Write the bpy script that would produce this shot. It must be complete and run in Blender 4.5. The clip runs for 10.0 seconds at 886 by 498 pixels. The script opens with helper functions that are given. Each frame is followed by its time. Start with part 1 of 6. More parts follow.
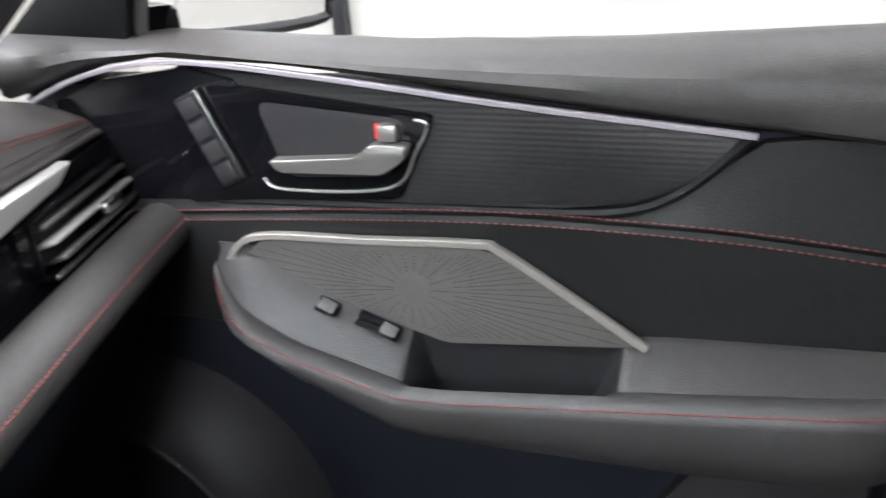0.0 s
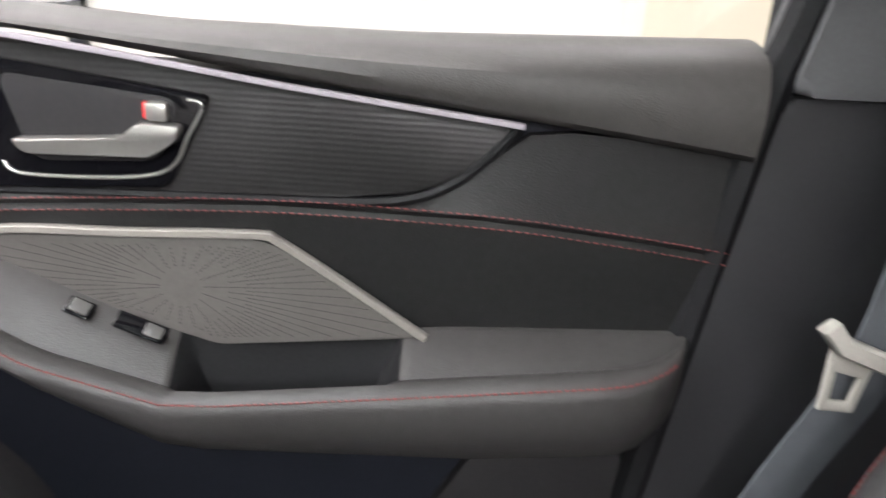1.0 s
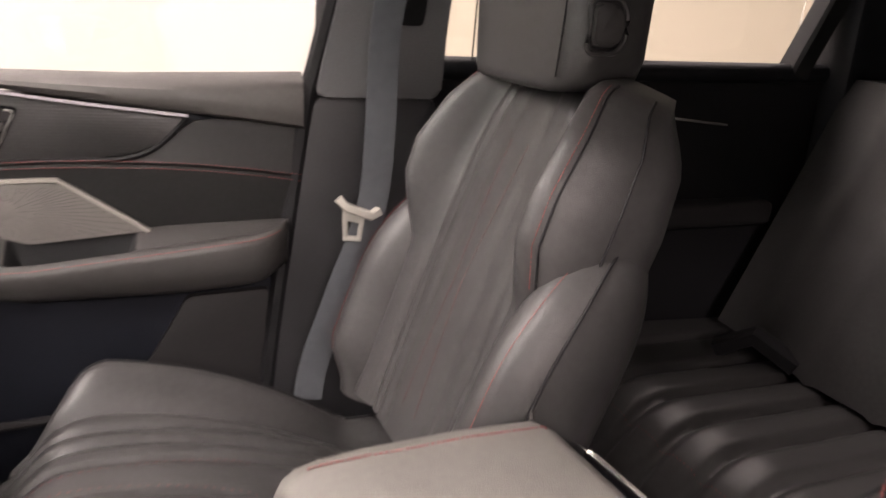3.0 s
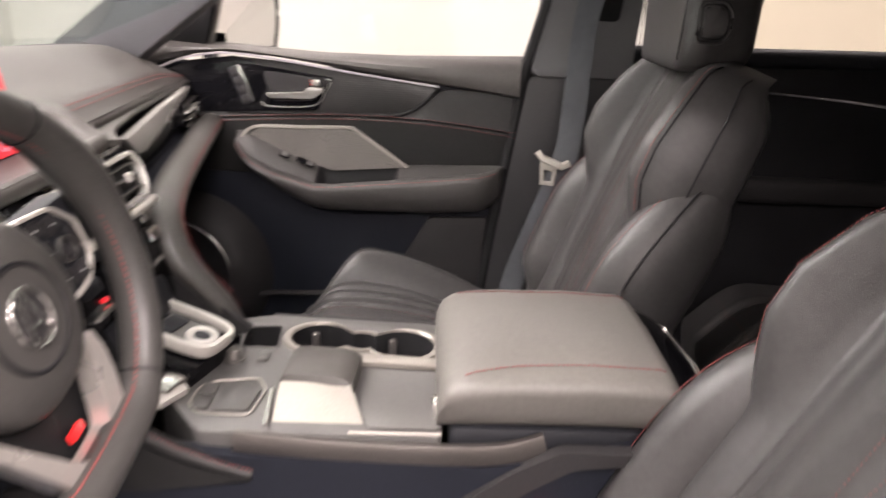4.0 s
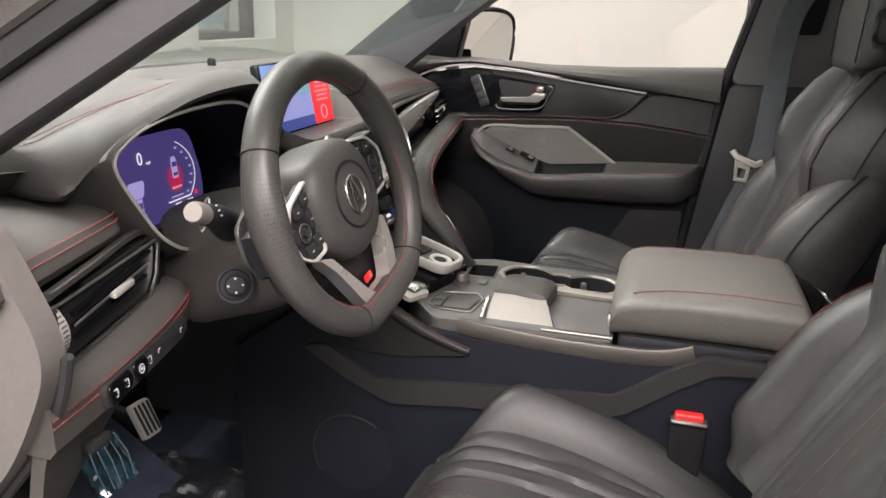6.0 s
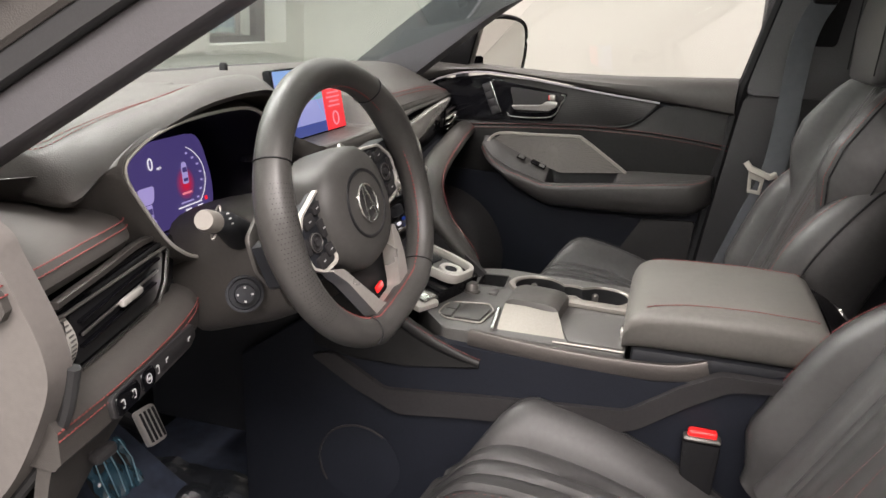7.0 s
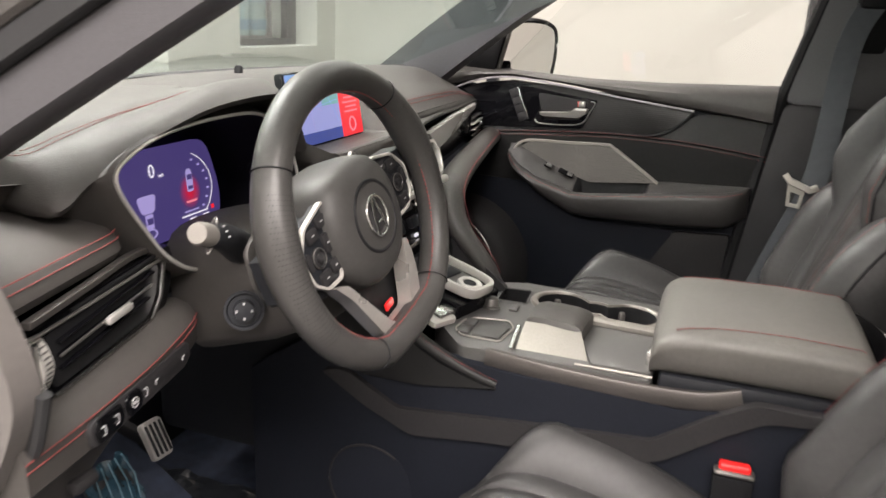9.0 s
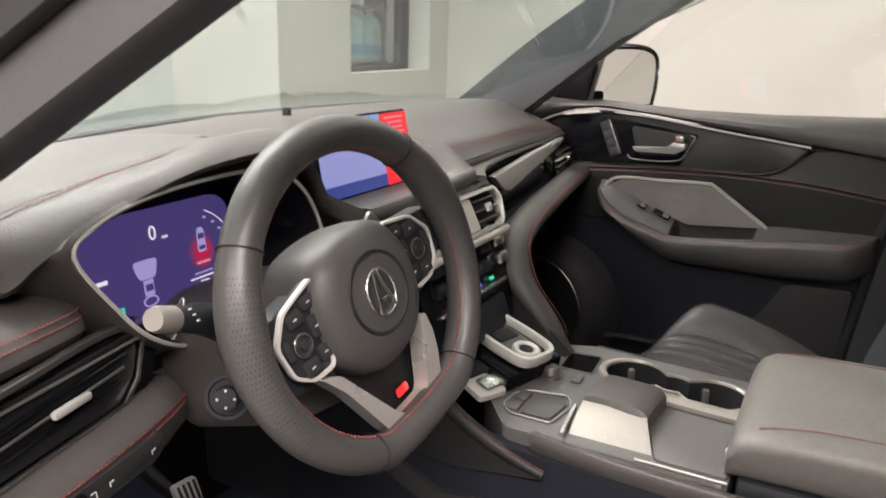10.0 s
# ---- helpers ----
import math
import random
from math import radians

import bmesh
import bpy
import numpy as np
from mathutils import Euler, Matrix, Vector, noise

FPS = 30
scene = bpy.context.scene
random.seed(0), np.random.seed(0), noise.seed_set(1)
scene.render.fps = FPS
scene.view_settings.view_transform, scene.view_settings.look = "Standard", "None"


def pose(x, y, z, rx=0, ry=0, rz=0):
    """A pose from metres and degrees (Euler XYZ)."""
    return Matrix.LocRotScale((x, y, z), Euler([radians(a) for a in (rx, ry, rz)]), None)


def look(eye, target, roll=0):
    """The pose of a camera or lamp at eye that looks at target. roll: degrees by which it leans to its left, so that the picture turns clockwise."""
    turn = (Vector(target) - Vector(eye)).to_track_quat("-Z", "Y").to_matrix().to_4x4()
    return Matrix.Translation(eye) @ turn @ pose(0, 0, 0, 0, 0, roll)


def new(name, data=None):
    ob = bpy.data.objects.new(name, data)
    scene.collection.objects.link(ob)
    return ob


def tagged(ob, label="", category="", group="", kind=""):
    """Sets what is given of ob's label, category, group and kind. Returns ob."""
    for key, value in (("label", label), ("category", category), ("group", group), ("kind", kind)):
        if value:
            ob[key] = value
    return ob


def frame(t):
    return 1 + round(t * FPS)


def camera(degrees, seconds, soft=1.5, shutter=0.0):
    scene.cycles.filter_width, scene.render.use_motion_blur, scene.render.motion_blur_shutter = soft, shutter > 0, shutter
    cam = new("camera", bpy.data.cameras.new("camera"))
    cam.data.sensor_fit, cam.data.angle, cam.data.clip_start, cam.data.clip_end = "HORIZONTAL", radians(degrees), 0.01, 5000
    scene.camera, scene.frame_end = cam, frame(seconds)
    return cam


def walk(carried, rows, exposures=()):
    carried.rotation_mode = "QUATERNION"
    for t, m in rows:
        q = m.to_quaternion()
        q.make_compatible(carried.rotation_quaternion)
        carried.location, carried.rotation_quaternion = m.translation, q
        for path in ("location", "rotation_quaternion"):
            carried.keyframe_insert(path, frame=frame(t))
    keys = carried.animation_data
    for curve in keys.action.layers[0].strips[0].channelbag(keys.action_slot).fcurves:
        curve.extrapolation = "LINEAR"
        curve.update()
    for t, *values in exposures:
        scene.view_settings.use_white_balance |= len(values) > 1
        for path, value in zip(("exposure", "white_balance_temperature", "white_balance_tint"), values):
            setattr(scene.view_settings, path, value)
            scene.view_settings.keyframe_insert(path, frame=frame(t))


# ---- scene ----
cam = camera(60.8, 10.0, shutter=0.5)

PATH = [
    (0, (0.219, -0.181, 1.230), (1.981, 0.201, 0.364), -3.9),
    (0.5, (0.224, -0.183, 1.213), (2.034, -0.105, 0.365), -0.2),
    (1, (0.203, -0.162, 1.182), (2.047, -0.419, 0.453), 4.0),
    (1.5, (0.107, -0.159, 1.090), (1.965, -0.774, 0.675), 6.2),
    (2, (-0.100, -0.187, 1.125), (1.620, -1.130, 0.733), 5.5),
    (2.2, (-0.184, -0.213, 1.167), (1.494, -1.190, 0.687), 4.8),
    (3.3, (-0.534, -0.182, 1.245), (1.262, -0.795, 0.613), 3.5),
    (3.5, (-0.619, -0.206, 1.251), (1.219, -0.660, 0.606), 3.3),
    (4, (-0.844, -0.261, 1.269), (1.043, -0.318, 0.609), 2.6),
    (4.5, (-1.016, -0.310, 1.260), (0.859, -0.069, 0.608), 1.9),
    (5, (-1.121, -0.330, 1.249), (0.730, 0.085, 0.615), 1.3),
    (5.5, (-1.149, -0.328, 1.245), (0.690, 0.163, 0.631), 1.1),
    (7, (-1.135, -0.311, 1.248), (0.700, 0.222, 0.659), 2.2),
    (7.5, (-1.129, -0.310, 1.247), (0.708, 0.224, 0.665), 2.6),
    (8, (-1.123, -0.312, 1.246), (0.714, 0.226, 0.667), 2.7),
    (8.5, (-1.123, -0.313, 1.245), (0.709, 0.243, 0.666), 2.7),
    (9, (-1.076, -0.311, 1.245), (0.738, 0.299, 0.664), 2.5),
    (9.5, (-0.926, -0.309, 1.245), (0.839, 0.433, 0.667), 1.8),
    (10, (-0.918, -0.354, 1.270), (0.777, 0.557, 0.726), 1.1),
]
EXPOSURES = [(0, 0.42, 6000, 15), (1.0, 0.55, 6350, 17), (2.2, 0.50, 7250, 29), (3.5, 0.38, 7150, 27), (4.5, 0.28, 6850, 23), (5.5, -0.10, 6750, 19), (7.0, -0.15, 6800, 17), (9.0, -0.10, 6850, 16), (10.0, -0.22, 6850, 18)]
walk(cam, [(t, look(eye, target, roll)) for t, eye, target, roll in PATH], EXPOSURES)

# ---- light and world ----
w = bpy.data.worlds.new("world")
w.use_nodes = True
w.node_tree.nodes["Background"].inputs[0].default_value = (0.8, 0.85, 0.9, 1)
w.node_tree.nodes["Background"].inputs[1].default_value = 0.15
scene.world = w
# Assumed lamps under the ceiling, none seen; placed wherever the car needed brightening.
LAMPS = [(2.8, 1.1, 46), (-2.3, 0.6, 60), (-2.3, -1.6, 400), (-4.6, 0.4, 330), (0.2, 2.1, 200), (2.0, -1.7, 55), (1.6, -4.5, 40)]


# ---- materials ----
def material(name, base, rough=0.5, metal=0.0, vary=0.12, scale=6.0, bump=0.0, bump_scale=300.0, kind="noise", coat=0.0, second=None, spec=0.5):
    """Principled surface: colour varied at a large and a small scale, fine relief of one kind."""
    m = bpy.data.materials.new(name)
    m.use_nodes = True
    nt = m.node_tree
    b = nt.nodes["Principled BSDF"]
    b.inputs["Metallic"].default_value = metal
    b.inputs["Coat Weight"].default_value = coat
    b.inputs["Specular IOR Level"].default_value = spec
    tc = nt.nodes.new("ShaderNodeTexCoord")
    n1 = nt.nodes.new("ShaderNodeTexNoise")
    n1.inputs["Scale"].default_value, n1.inputs["Detail"].default_value = scale, 6
    n2 = nt.nodes.new("ShaderNodeTexNoise")
    n2.inputs["Scale"].default_value = scale * 30
    mixn = nt.nodes.new("ShaderNodeMath")
    mixn.operation = "ADD"
    half = nt.nodes.new("ShaderNodeMath")
    half.operation, half.inputs[1].default_value = "MULTIPLY", 0.5
    nt.links.new(tc.outputs["Object"], n1.inputs["Vector"])
    nt.links.new(tc.outputs["Object"], n2.inputs["Vector"])
    nt.links.new(n1.outputs["Fac"], mixn.inputs[0])
    nt.links.new(n2.outputs["Fac"], mixn.inputs[1])
    nt.links.new(mixn.outputs[0], half.inputs[0])
    ramp = nt.nodes.new("ShaderNodeValToRGB")
    ramp.color_ramp.elements[0].position, ramp.color_ramp.elements[1].position = 0.35, 0.65
    c2 = second or base
    ramp.color_ramp.elements[0].color = (*[c * (1 - vary) for c in base], 1)
    ramp.color_ramp.elements[1].color = (*[min(1, c * (1 + vary)) for c in c2], 1)
    nt.links.new(half.outputs[0], ramp.inputs[0])
    nt.links.new(ramp.outputs[0], b.inputs["Base Color"])
    rr = nt.nodes.new("ShaderNodeMapRange")
    rr.inputs["To Min"].default_value, rr.inputs["To Max"].default_value = rough * 0.85, min(1, rough * 1.15)
    nt.links.new(n1.outputs["Fac"], rr.inputs["Value"])
    nt.links.new(rr.outputs[0], b.inputs["Roughness"])
    if bump:
        if kind == "leather":
            tex = nt.nodes.new("ShaderNodeTexVoronoi")
            tex.inputs["Scale"].default_value = bump_scale
            out = tex.outputs["Distance"]
        elif kind == "ribs":
            tex = nt.nodes.new("ShaderNodeTexWave")
            tex.bands_direction = "Z"
            tex.inputs["Scale"].default_value, tex.inputs["Distortion"].default_value = bump_scale, 1.2
            tex.inputs["Detail Scale"].default_value = 0.4
            out = tex.outputs["Fac"]
        else:
            tex = nt.nodes.new("ShaderNodeTexNoise")
            tex.inputs["Scale"].default_value, tex.inputs["Detail"].default_value = bump_scale, 4
            out = tex.outputs["Fac"]
        nt.links.new(tc.outputs["Object"], tex.inputs["Vector"])
        bn = nt.nodes.new("ShaderNodeBump")
        bn.inputs["Strength"].default_value, bn.inputs["Distance"].default_value = bump, 0.001
        nt.links.new(out, bn.inputs["Height"])
        nt.links.new(bn.outputs[0], b.inputs["Normal"])
    return m


def glow(name, color, strength, rough=0.3):
    m = bpy.data.materials.new(name)
    m.use_nodes = True
    b = m.node_tree.nodes["Principled BSDF"]
    b.inputs["Base Color"].default_value = (0.01, 0.01, 0.012, 1)
    b.inputs["Roughness"].default_value = rough
    b.inputs["Emission Color"].default_value = (*color, 1)
    b.inputs["Emission Strength"].default_value = strength
    return m


def glass(name, color=(1, 1, 1), rough=0.0):
    m = bpy.data.materials.new(name)
    m.use_nodes = True
    nt = m.node_tree
    b = nt.nodes["Principled BSDF"]
    b.inputs["Base Color"].default_value = (*color, 1)
    b.inputs["Transmission Weight"].default_value = 1
    b.inputs["Roughness"].default_value, b.inputs["IOR"].default_value = rough, 1.45
    return m


LEATHER = material("leather_black", (0.015, 0.015, 0.015), 0.42, 0, 0.15, 5, 0.25, 700, "leather", spec=0.22)
LEATHER_GREY = material("leather_charcoal", (0.050, 0.047, 0.044), 0.45, 0, 0.12, 5, 0.25, 800, "leather", spec=0.4)
SOFT = material("soft_plastic", (0.022, 0.021, 0.022), 0.55, 0, 0.12, 8, 0.2, 900, spec=0.22)
SOFT_LIGHT = material("dash_pad_skin", (0.046, 0.042, 0.039), 0.55, 0, 0.1, 6, 0.2, 800, "leather", spec=0.35)
HARD = material("hard_plastic", (0.014, 0.015, 0.018), 0.5, 0, 0.15, 10, 0.2, 700, spec=0.22)
BLACK = material("matt_black", (0.008, 0.008, 0.009), 0.6, 0, 0.2, 8, spec=0.22)
PIANO = material("piano_black", (0.004, 0.004, 0.005), 0.08, 0, 0.1, 3, coat=0.05, spec=0.22)
CHROME = material("satin_chrome", (0.70, 0.69, 0.67), 0.26, 1.0, 0.05, 8)
SATIN = material("satin_silver", (0.60, 0.58, 0.55), 0.42, 0.55, 0.06, 8, 0.1, 1500)
BRUSHED = material("brushed_dark_metal", (0.042, 0.041, 0.041), 0.42, 0.4, 0.12, 9, 0.14, 70, "ribs", spec=0.22)
GRILLE = material("speaker_grille", (0.16, 0.15, 0.14), 0.45, 0.6, 0.08, 10, 0.3, 900)
RED = material("red_thread", (0.17, 0.034, 0.032), 0.7, 0, 0.2, 200)
REDPL = material("red_plastic", (0.75, 0.02, 0.02), 0.35, 0, 0.08, 20)
# Black carpet; the blue cast of the footwell's shade is put into its colour.
CARPET = material("carpet", (0.032, 0.040, 0.062), 0.95, 0, 0.4, 40, 1.0, 1200, spec=0.22)
WEB = material("belt_webbing", (0.075, 0.082, 0.092), 0.7, 0, 0.15, 60, 0.5, 1500)
TONGUE = material("belt_tongue", (0.42, 0.40, 0.36), 0.45, 0.3, 0.1, 30)
TRIM = material("pillar_trim", (0.10, 0.10, 0.104), 0.7, 0, 0.08, 10, 0.2, 800)
BODY = material("silver_body_paint", (0.42, 0.42, 0.43), 0.3, 0.5, 0.04, 6, coat=0.5)
RUBBER = material("door_seal_rubber", (0.012, 0.012, 0.013), 0.7, 0, 0.2, 20)
WALL = material("beige_wall_paint", (0.56, 0.545, 0.505), 0.8, 0, 0.03, 0.8, 0.1, 60)
WALL_TAN = material("tan_wall_paint", (0.56, 0.50, 0.40), 0.8, 0, 0.05, 0.8, 0.1, 60)
WHITE = material("white_paint", (0.58, 0.63, 0.60), 0.7, 0, 0.03, 1, 0.1, 60)
FLOOR = material("floor_tile", (0.17, 0.165, 0.155), 0.25, 0, 0.08, 2)
GLASS = glass("clear_glass", (0.96, 0.98, 0.97))
WGLASS = glass("tinted_glass", (0.80, 0.93, 0.90))

TRIM_DARK = material("dark_pillar_trim", (0.06, 0.06, 0.065), 0.6, 0, 0.1, 10, 0.2, 800)
HARD_GREY = material("grey_console_plastic", (0.09, 0.088, 0.085), 0.45, 0.2, 0.1, 10, 0.2, 900)
LEATHER_SEAT = material("seat_leather", (0.036, 0.035, 0.035), 0.38, 0, 0.15, 4, 0.22, 900, "leather", spec=0.38)
ROOF_CLOTH = material("roof_cloth", (0.30, 0.29, 0.27), 0.9, 0, 0.06, 12, 0.3, 900)
REAR_DARK = material("rear_trim_black", (0.016, 0.016, 0.018), 0.5, 0, 0.15, 8, 0.2, 800, "leather", spec=0.22)
MIRROR = material("silvered_glass", (0.9, 0.9, 0.9), 0.02, 1.0, 0.0, 3)
FILM = material("thin_film", (0.018, 0.020, 0.024), 0.28, 0, 0.2, 10, coat=0.2)
FILM_BLUE = material("bluish_film", (0.022, 0.055, 0.078), 0.2, 0, 0.5, 40, coat=0.5)
PRINT_GREY = material("grey_print", (0.42, 0.42, 0.42), 0.5)
MARK_PAINT = material("white_print", (0.7, 0.7, 0.7), 0.5)
SCREEN_BLUE = glow("screen_violet", (0.060, 0.045, 0.175), 1.0)
SCREEN_MAP = glow("screen_map", (0.30, 0.34, 0.70), 1.0)
SCREEN_BAR = glow("screen_navy", (0.03, 0.06, 0.30), 1.0)
SCREEN_SKY = glow("screen_sky", (0.22, 0.42, 0.80), 1.0)
SCREEN_GREEN = glow("screen_teal", (0.16, 0.42, 0.45), 1.0)
MARK_WHITE = glow("mark_white", (0.8, 0.8, 0.9), 1.1)
MARK_DIM = glow("mark_lilac", (0.38, 0.33, 0.68), 1.0)
MARK_RED = glow("mark_red", (0.85, 0.02, 0.03), 1.2)
MARK_PINK = glow("mark_pink", (0.9, 0.25, 0.32), 1.0)
HALO = [glow("red_halo", (0.075 + 0.10 * k, 0.042 - 0.006 * k, 0.16 - 0.022 * k), 1.0) for k in range(6)]
MARK_BLUE = glow("mark_blue", (0.05, 0.15, 0.9), 1.5)
MARK_GREEN = glow("mark_green", (0.02, 0.6, 0.35), 1.2)
POLISHED = material("polished_silver", (0.62, 0.60, 0.57), 0.24, 0.55, 0.04, 6)
RAIL = material("brushed_rail_metal", (0.125, 0.114, 0.108), 0.34, 0.75, 0.1, 14, 0.1, 1500)
SATIN_DARK = material("satin_grey_metal", (0.20, 0.19, 0.18), 0.38, 0.8, 0.06, 8)
PRIVACY = material("privacy_glass", (0.01, 0.01, 0.012), 0.05, 0, 0.0, 3, coat=0.5)
# Darker, bluer plastic for low parts: cool shade put into the base colour.
SOFT_DARK = material("shaded_lower_plastic", (0.0095, 0.0112, 0.0165), 0.6, 0, 0.15, 10, 0.2, 700, spec=0.2)
WATER_BLUE = material("blue_bottle_plastic", (0.30, 0.50, 0.55), 0.15, 0, 0.2, 10, coat=0.4)
WATER_TAN = material("clear_bottle_plastic", (0.45, 0.50, 0.46), 0.15, 0, 0.2, 10, coat=0.4)
WATER_LABEL = material("blue_paper_label", (0.10, 0.28, 0.42), 0.5, 0, 0.2, 20)
POCKET_SHADE = material("pocket_shade", (0.012, 0.012, 0.013), 0.7, 0, 0.2, 12, spec=0.22)
SILVER = material("satin_silver_paint", (0.46, 0.44, 0.41), 0.38, 0.3, 0.05, 8, 0.1, 1500)
BRIDGE = material("brushed_bridge_metal", (0.30, 0.28, 0.255), 0.36, 0.6, 0.08, 12, 0.1, 1500)
STRIP_METAL = material("lilac_satin_strip", (0.36, 0.33, 0.36), 0.4, 0.5, 0.05, 8)
HANDLE = material("handle_satin_metal", (0.34, 0.33, 0.31), 0.3, 0.75, 0.05, 8)
PAD_GREY = material("touchpad_plastic", (0.055, 0.053, 0.051), 0.4, 0.1, 0.08, 10, 0.1, 900)
FRAME_GREY = material("warm_grey_metal", (0.30, 0.28, 0.255), 0.42, 0.4, 0.06, 10)
HUB_SKIN = material("airbag_skin", (0.044, 0.042, 0.040), 0.5, 0, 0.08, 6, 0.2, 900, spec=0.35)
RIM_HIDE = material("rim_leather", (0.046, 0.044, 0.042), 0.4, 0, 0.12, 6, 0.12, 900, "leather", spec=0.4)
TRIM_GREY = material("grey_pillar_trim", (0.050, 0.048, 0.052), 0.6, 0, 0.08, 10, 0.2, 800)
CEILING = material("ceiling_paint", (0.78, 0.77, 0.75), 0.8, 0, 0.03, 1, 0.1, 60)
END_GREY = material("end_cap_plastic", (0.102, 0.093, 0.088), 0.5, 0, 0.08, 6, 0.2, 900)
FILM_EDGE = material("film_crease", (0.12, 0.22, 0.27), 0.3, 0, 0.3, 40)
LID_HIDE = material("lid_leather", (0.105, 0.100, 0.092), 0.48, 0, 0.1, 5, 0.2, 800, "leather", spec=0.4)
STALK_CAP = material("stalk_cap", (0.17, 0.157, 0.142), 0.45, 0.2, 0.1, 30)
ARM_HIDE = material("armrest_leather", (0.040, 0.038, 0.037), 0.42, 0, 0.12, 5, 0.22, 800, "leather", spec=0.4)
WALL_GREY = material("bounce_wall_grey", (0.42, 0.41, 0.40), 0.8, 0, 0.05, 0.8, 0.1, 60)
SPOKE = material("silver_spoke_metal", (0.50, 0.47, 0.44), 0.28, 0.65, 0.05, 8, 0.1, 1500)
PILLAR_LOW = material("lower_pillar_plastic", (0.024, 0.024, 0.026), 0.5, 0, 0.12, 8, 0.2, 900)
# Paler, non-metal copy of the body paint; the pillar's brightness is put into it.
BODY_PALE = material("pale_body_paint", (0.62, 0.62, 0.65), 0.35, 0, 0.05, 6, coat=0.3)


# ---- mesh helpers ----
def V(*a):
    return Vector(a)


def spline(pts, n=6, closed=False):
    """A smooth line through a few control points of any dimension."""
    p = [np.array(q, float) for q in pts]
    out, m = [], len(p)
    for i in range(m if closed else m - 1):
        a, b, c, d = (p[(i - 1) % m], p[i], p[(i + 1) % m], p[(i + 2) % m]) if closed else (p[max(i - 1, 0)], p[i], p[i + 1], p[min(i + 2, m - 1)])
        for k in range(n):
            t = k / n
            out.append(0.5 * (2 * b + (c - a) * t + (2 * a - 5 * b + 4 * c - d) * t * t + (3 * b - a - 3 * c + d) * t ** 3))
    if not closed:
        out.append(p[-1])
    return out


def rounded(pts, r, n=4):
    """A polygon with its corners rounded."""
    out, m = [], len(pts)
    for i in range(m):
        a, b, c = (np.array(pts[(i + k) % m], float) for k in (-1, 0, 1))
        la, lc = np.linalg.norm(a - b), np.linalg.norm(c - b)
        k = min(r, la * 0.45, lc * 0.45)
        s, e = b + (a - b) / la * k, b + (c - b) / lc * k
        for j in range(n + 1):
            t = j / n
            out.append((1 - t) ** 2 * s + 2 * t * (1 - t) * b + t * t * e)
    return out


def loft(rings, ring_closed=True, caps=True, bm=None):
    bm = bm or bmesh.new()
    vs = [[bm.verts.new(Vector(p)) for p in r] for r in rings]
    n = len(vs[0])
    for a, b in zip(vs, vs[1:]):
        for i in range(n if ring_closed else n - 1):
            j = (i + 1) % n
            bm.faces.new((a[i], a[j], b[j], b[i]))
    if caps and ring_closed:
        bm.faces.new(vs[0][::-1])
        bm.faces.new(vs[-1])
    return bm


def tube(pts, r, n=8, bm=None, up=(0, 0, 1), flat=1.0):
    """A round or flattened bar along a line; flat: width across against height along up."""
    p = [Vector(q) for q in pts]
    rings = []
    for i, q in enumerate(p):
        d = (p[min(i + 1, len(p) - 1)] - p[max(i - 1, 0)]).normalized()
        s = d.cross(Vector(up))
        s = s.normalized() if s.length > 1e-4 else d.orthogonal().normalized()
        u = s.cross(d)
        rr = r[i] if isinstance(r, (list, tuple)) else r
        rings.append([q + (s * math.cos(a) * flat + u * math.sin(a)) * rr for a in (2 * math.pi * k / n for k in range(n))])
    return loft(rings, True, True, bm)


def bar(pts, w, h, up=(0, 0, 1), bm=None):
    """A bar of rectangular section along a line."""
    p = [Vector(q) for q in pts]
    rings = []
    for i, q in enumerate(p):
        d = (p[min(i + 1, len(p) - 1)] - p[max(i - 1, 0)]).normalized()
        s = d.cross(Vector(up)).normalized()
        u = s.cross(d)
        b = 0.25
        ring = []
        for cx, cy in ((1, 1 - b), (1 - b, 1), (b - 1, 1), (-1, 1 - b), (-1, b - 1), (b - 1, -1), (1 - b, -1), (1, b - 1)):
            ring.append(q + s * cx * w / 2 + u * cy * h / 2)
        rings.append(ring)
    return loft(rings, True, True, bm)


def area2(o):
    return sum(a[0] * b[1] - b[0] * a[1] for a, b in zip(o, o[1:] + o[:1]))


def slab(outline, t, m=Matrix(), bevel=0.0, seg=2, w0=0.0, bm=None):
    """A plate with that outline in its own x and y, from height w0 to w0 + t, its upper edges rounded."""
    o = [tuple(map(float, q)) for q in outline]
    if area2(o) < 0:
        o = o[::-1]
    bm2 = bmesh.new()
    lo = [bm2.verts.new((x, y, w0)) for x, y in o]
    hi = [bm2.verts.new((x, y, w0 + t)) for x, y in o]
    n = len(o)
    for i in range(n):
        bm2.faces.new((lo[i], lo[(i + 1) % n], hi[(i + 1) % n], hi[i]))
    top = bm2.faces.new(hi)
    bm2.faces.new(lo[::-1])
    if bevel:
        bmesh.ops.bevel(bm2, geom=list(top.edges), offset=bevel, segments=seg, profile=0.5, affect="EDGES", clamp_overlap=True)
    bm2.transform(m)
    return join(bm, bm2)


def join(bm, other):
    if bm is None:
        return other
    me = bpy.data.meshes.new("tmp")
    other.to_mesh(me)
    bm.from_mesh(me)
    bpy.data.meshes.remove(me)
    other.free()
    return bm


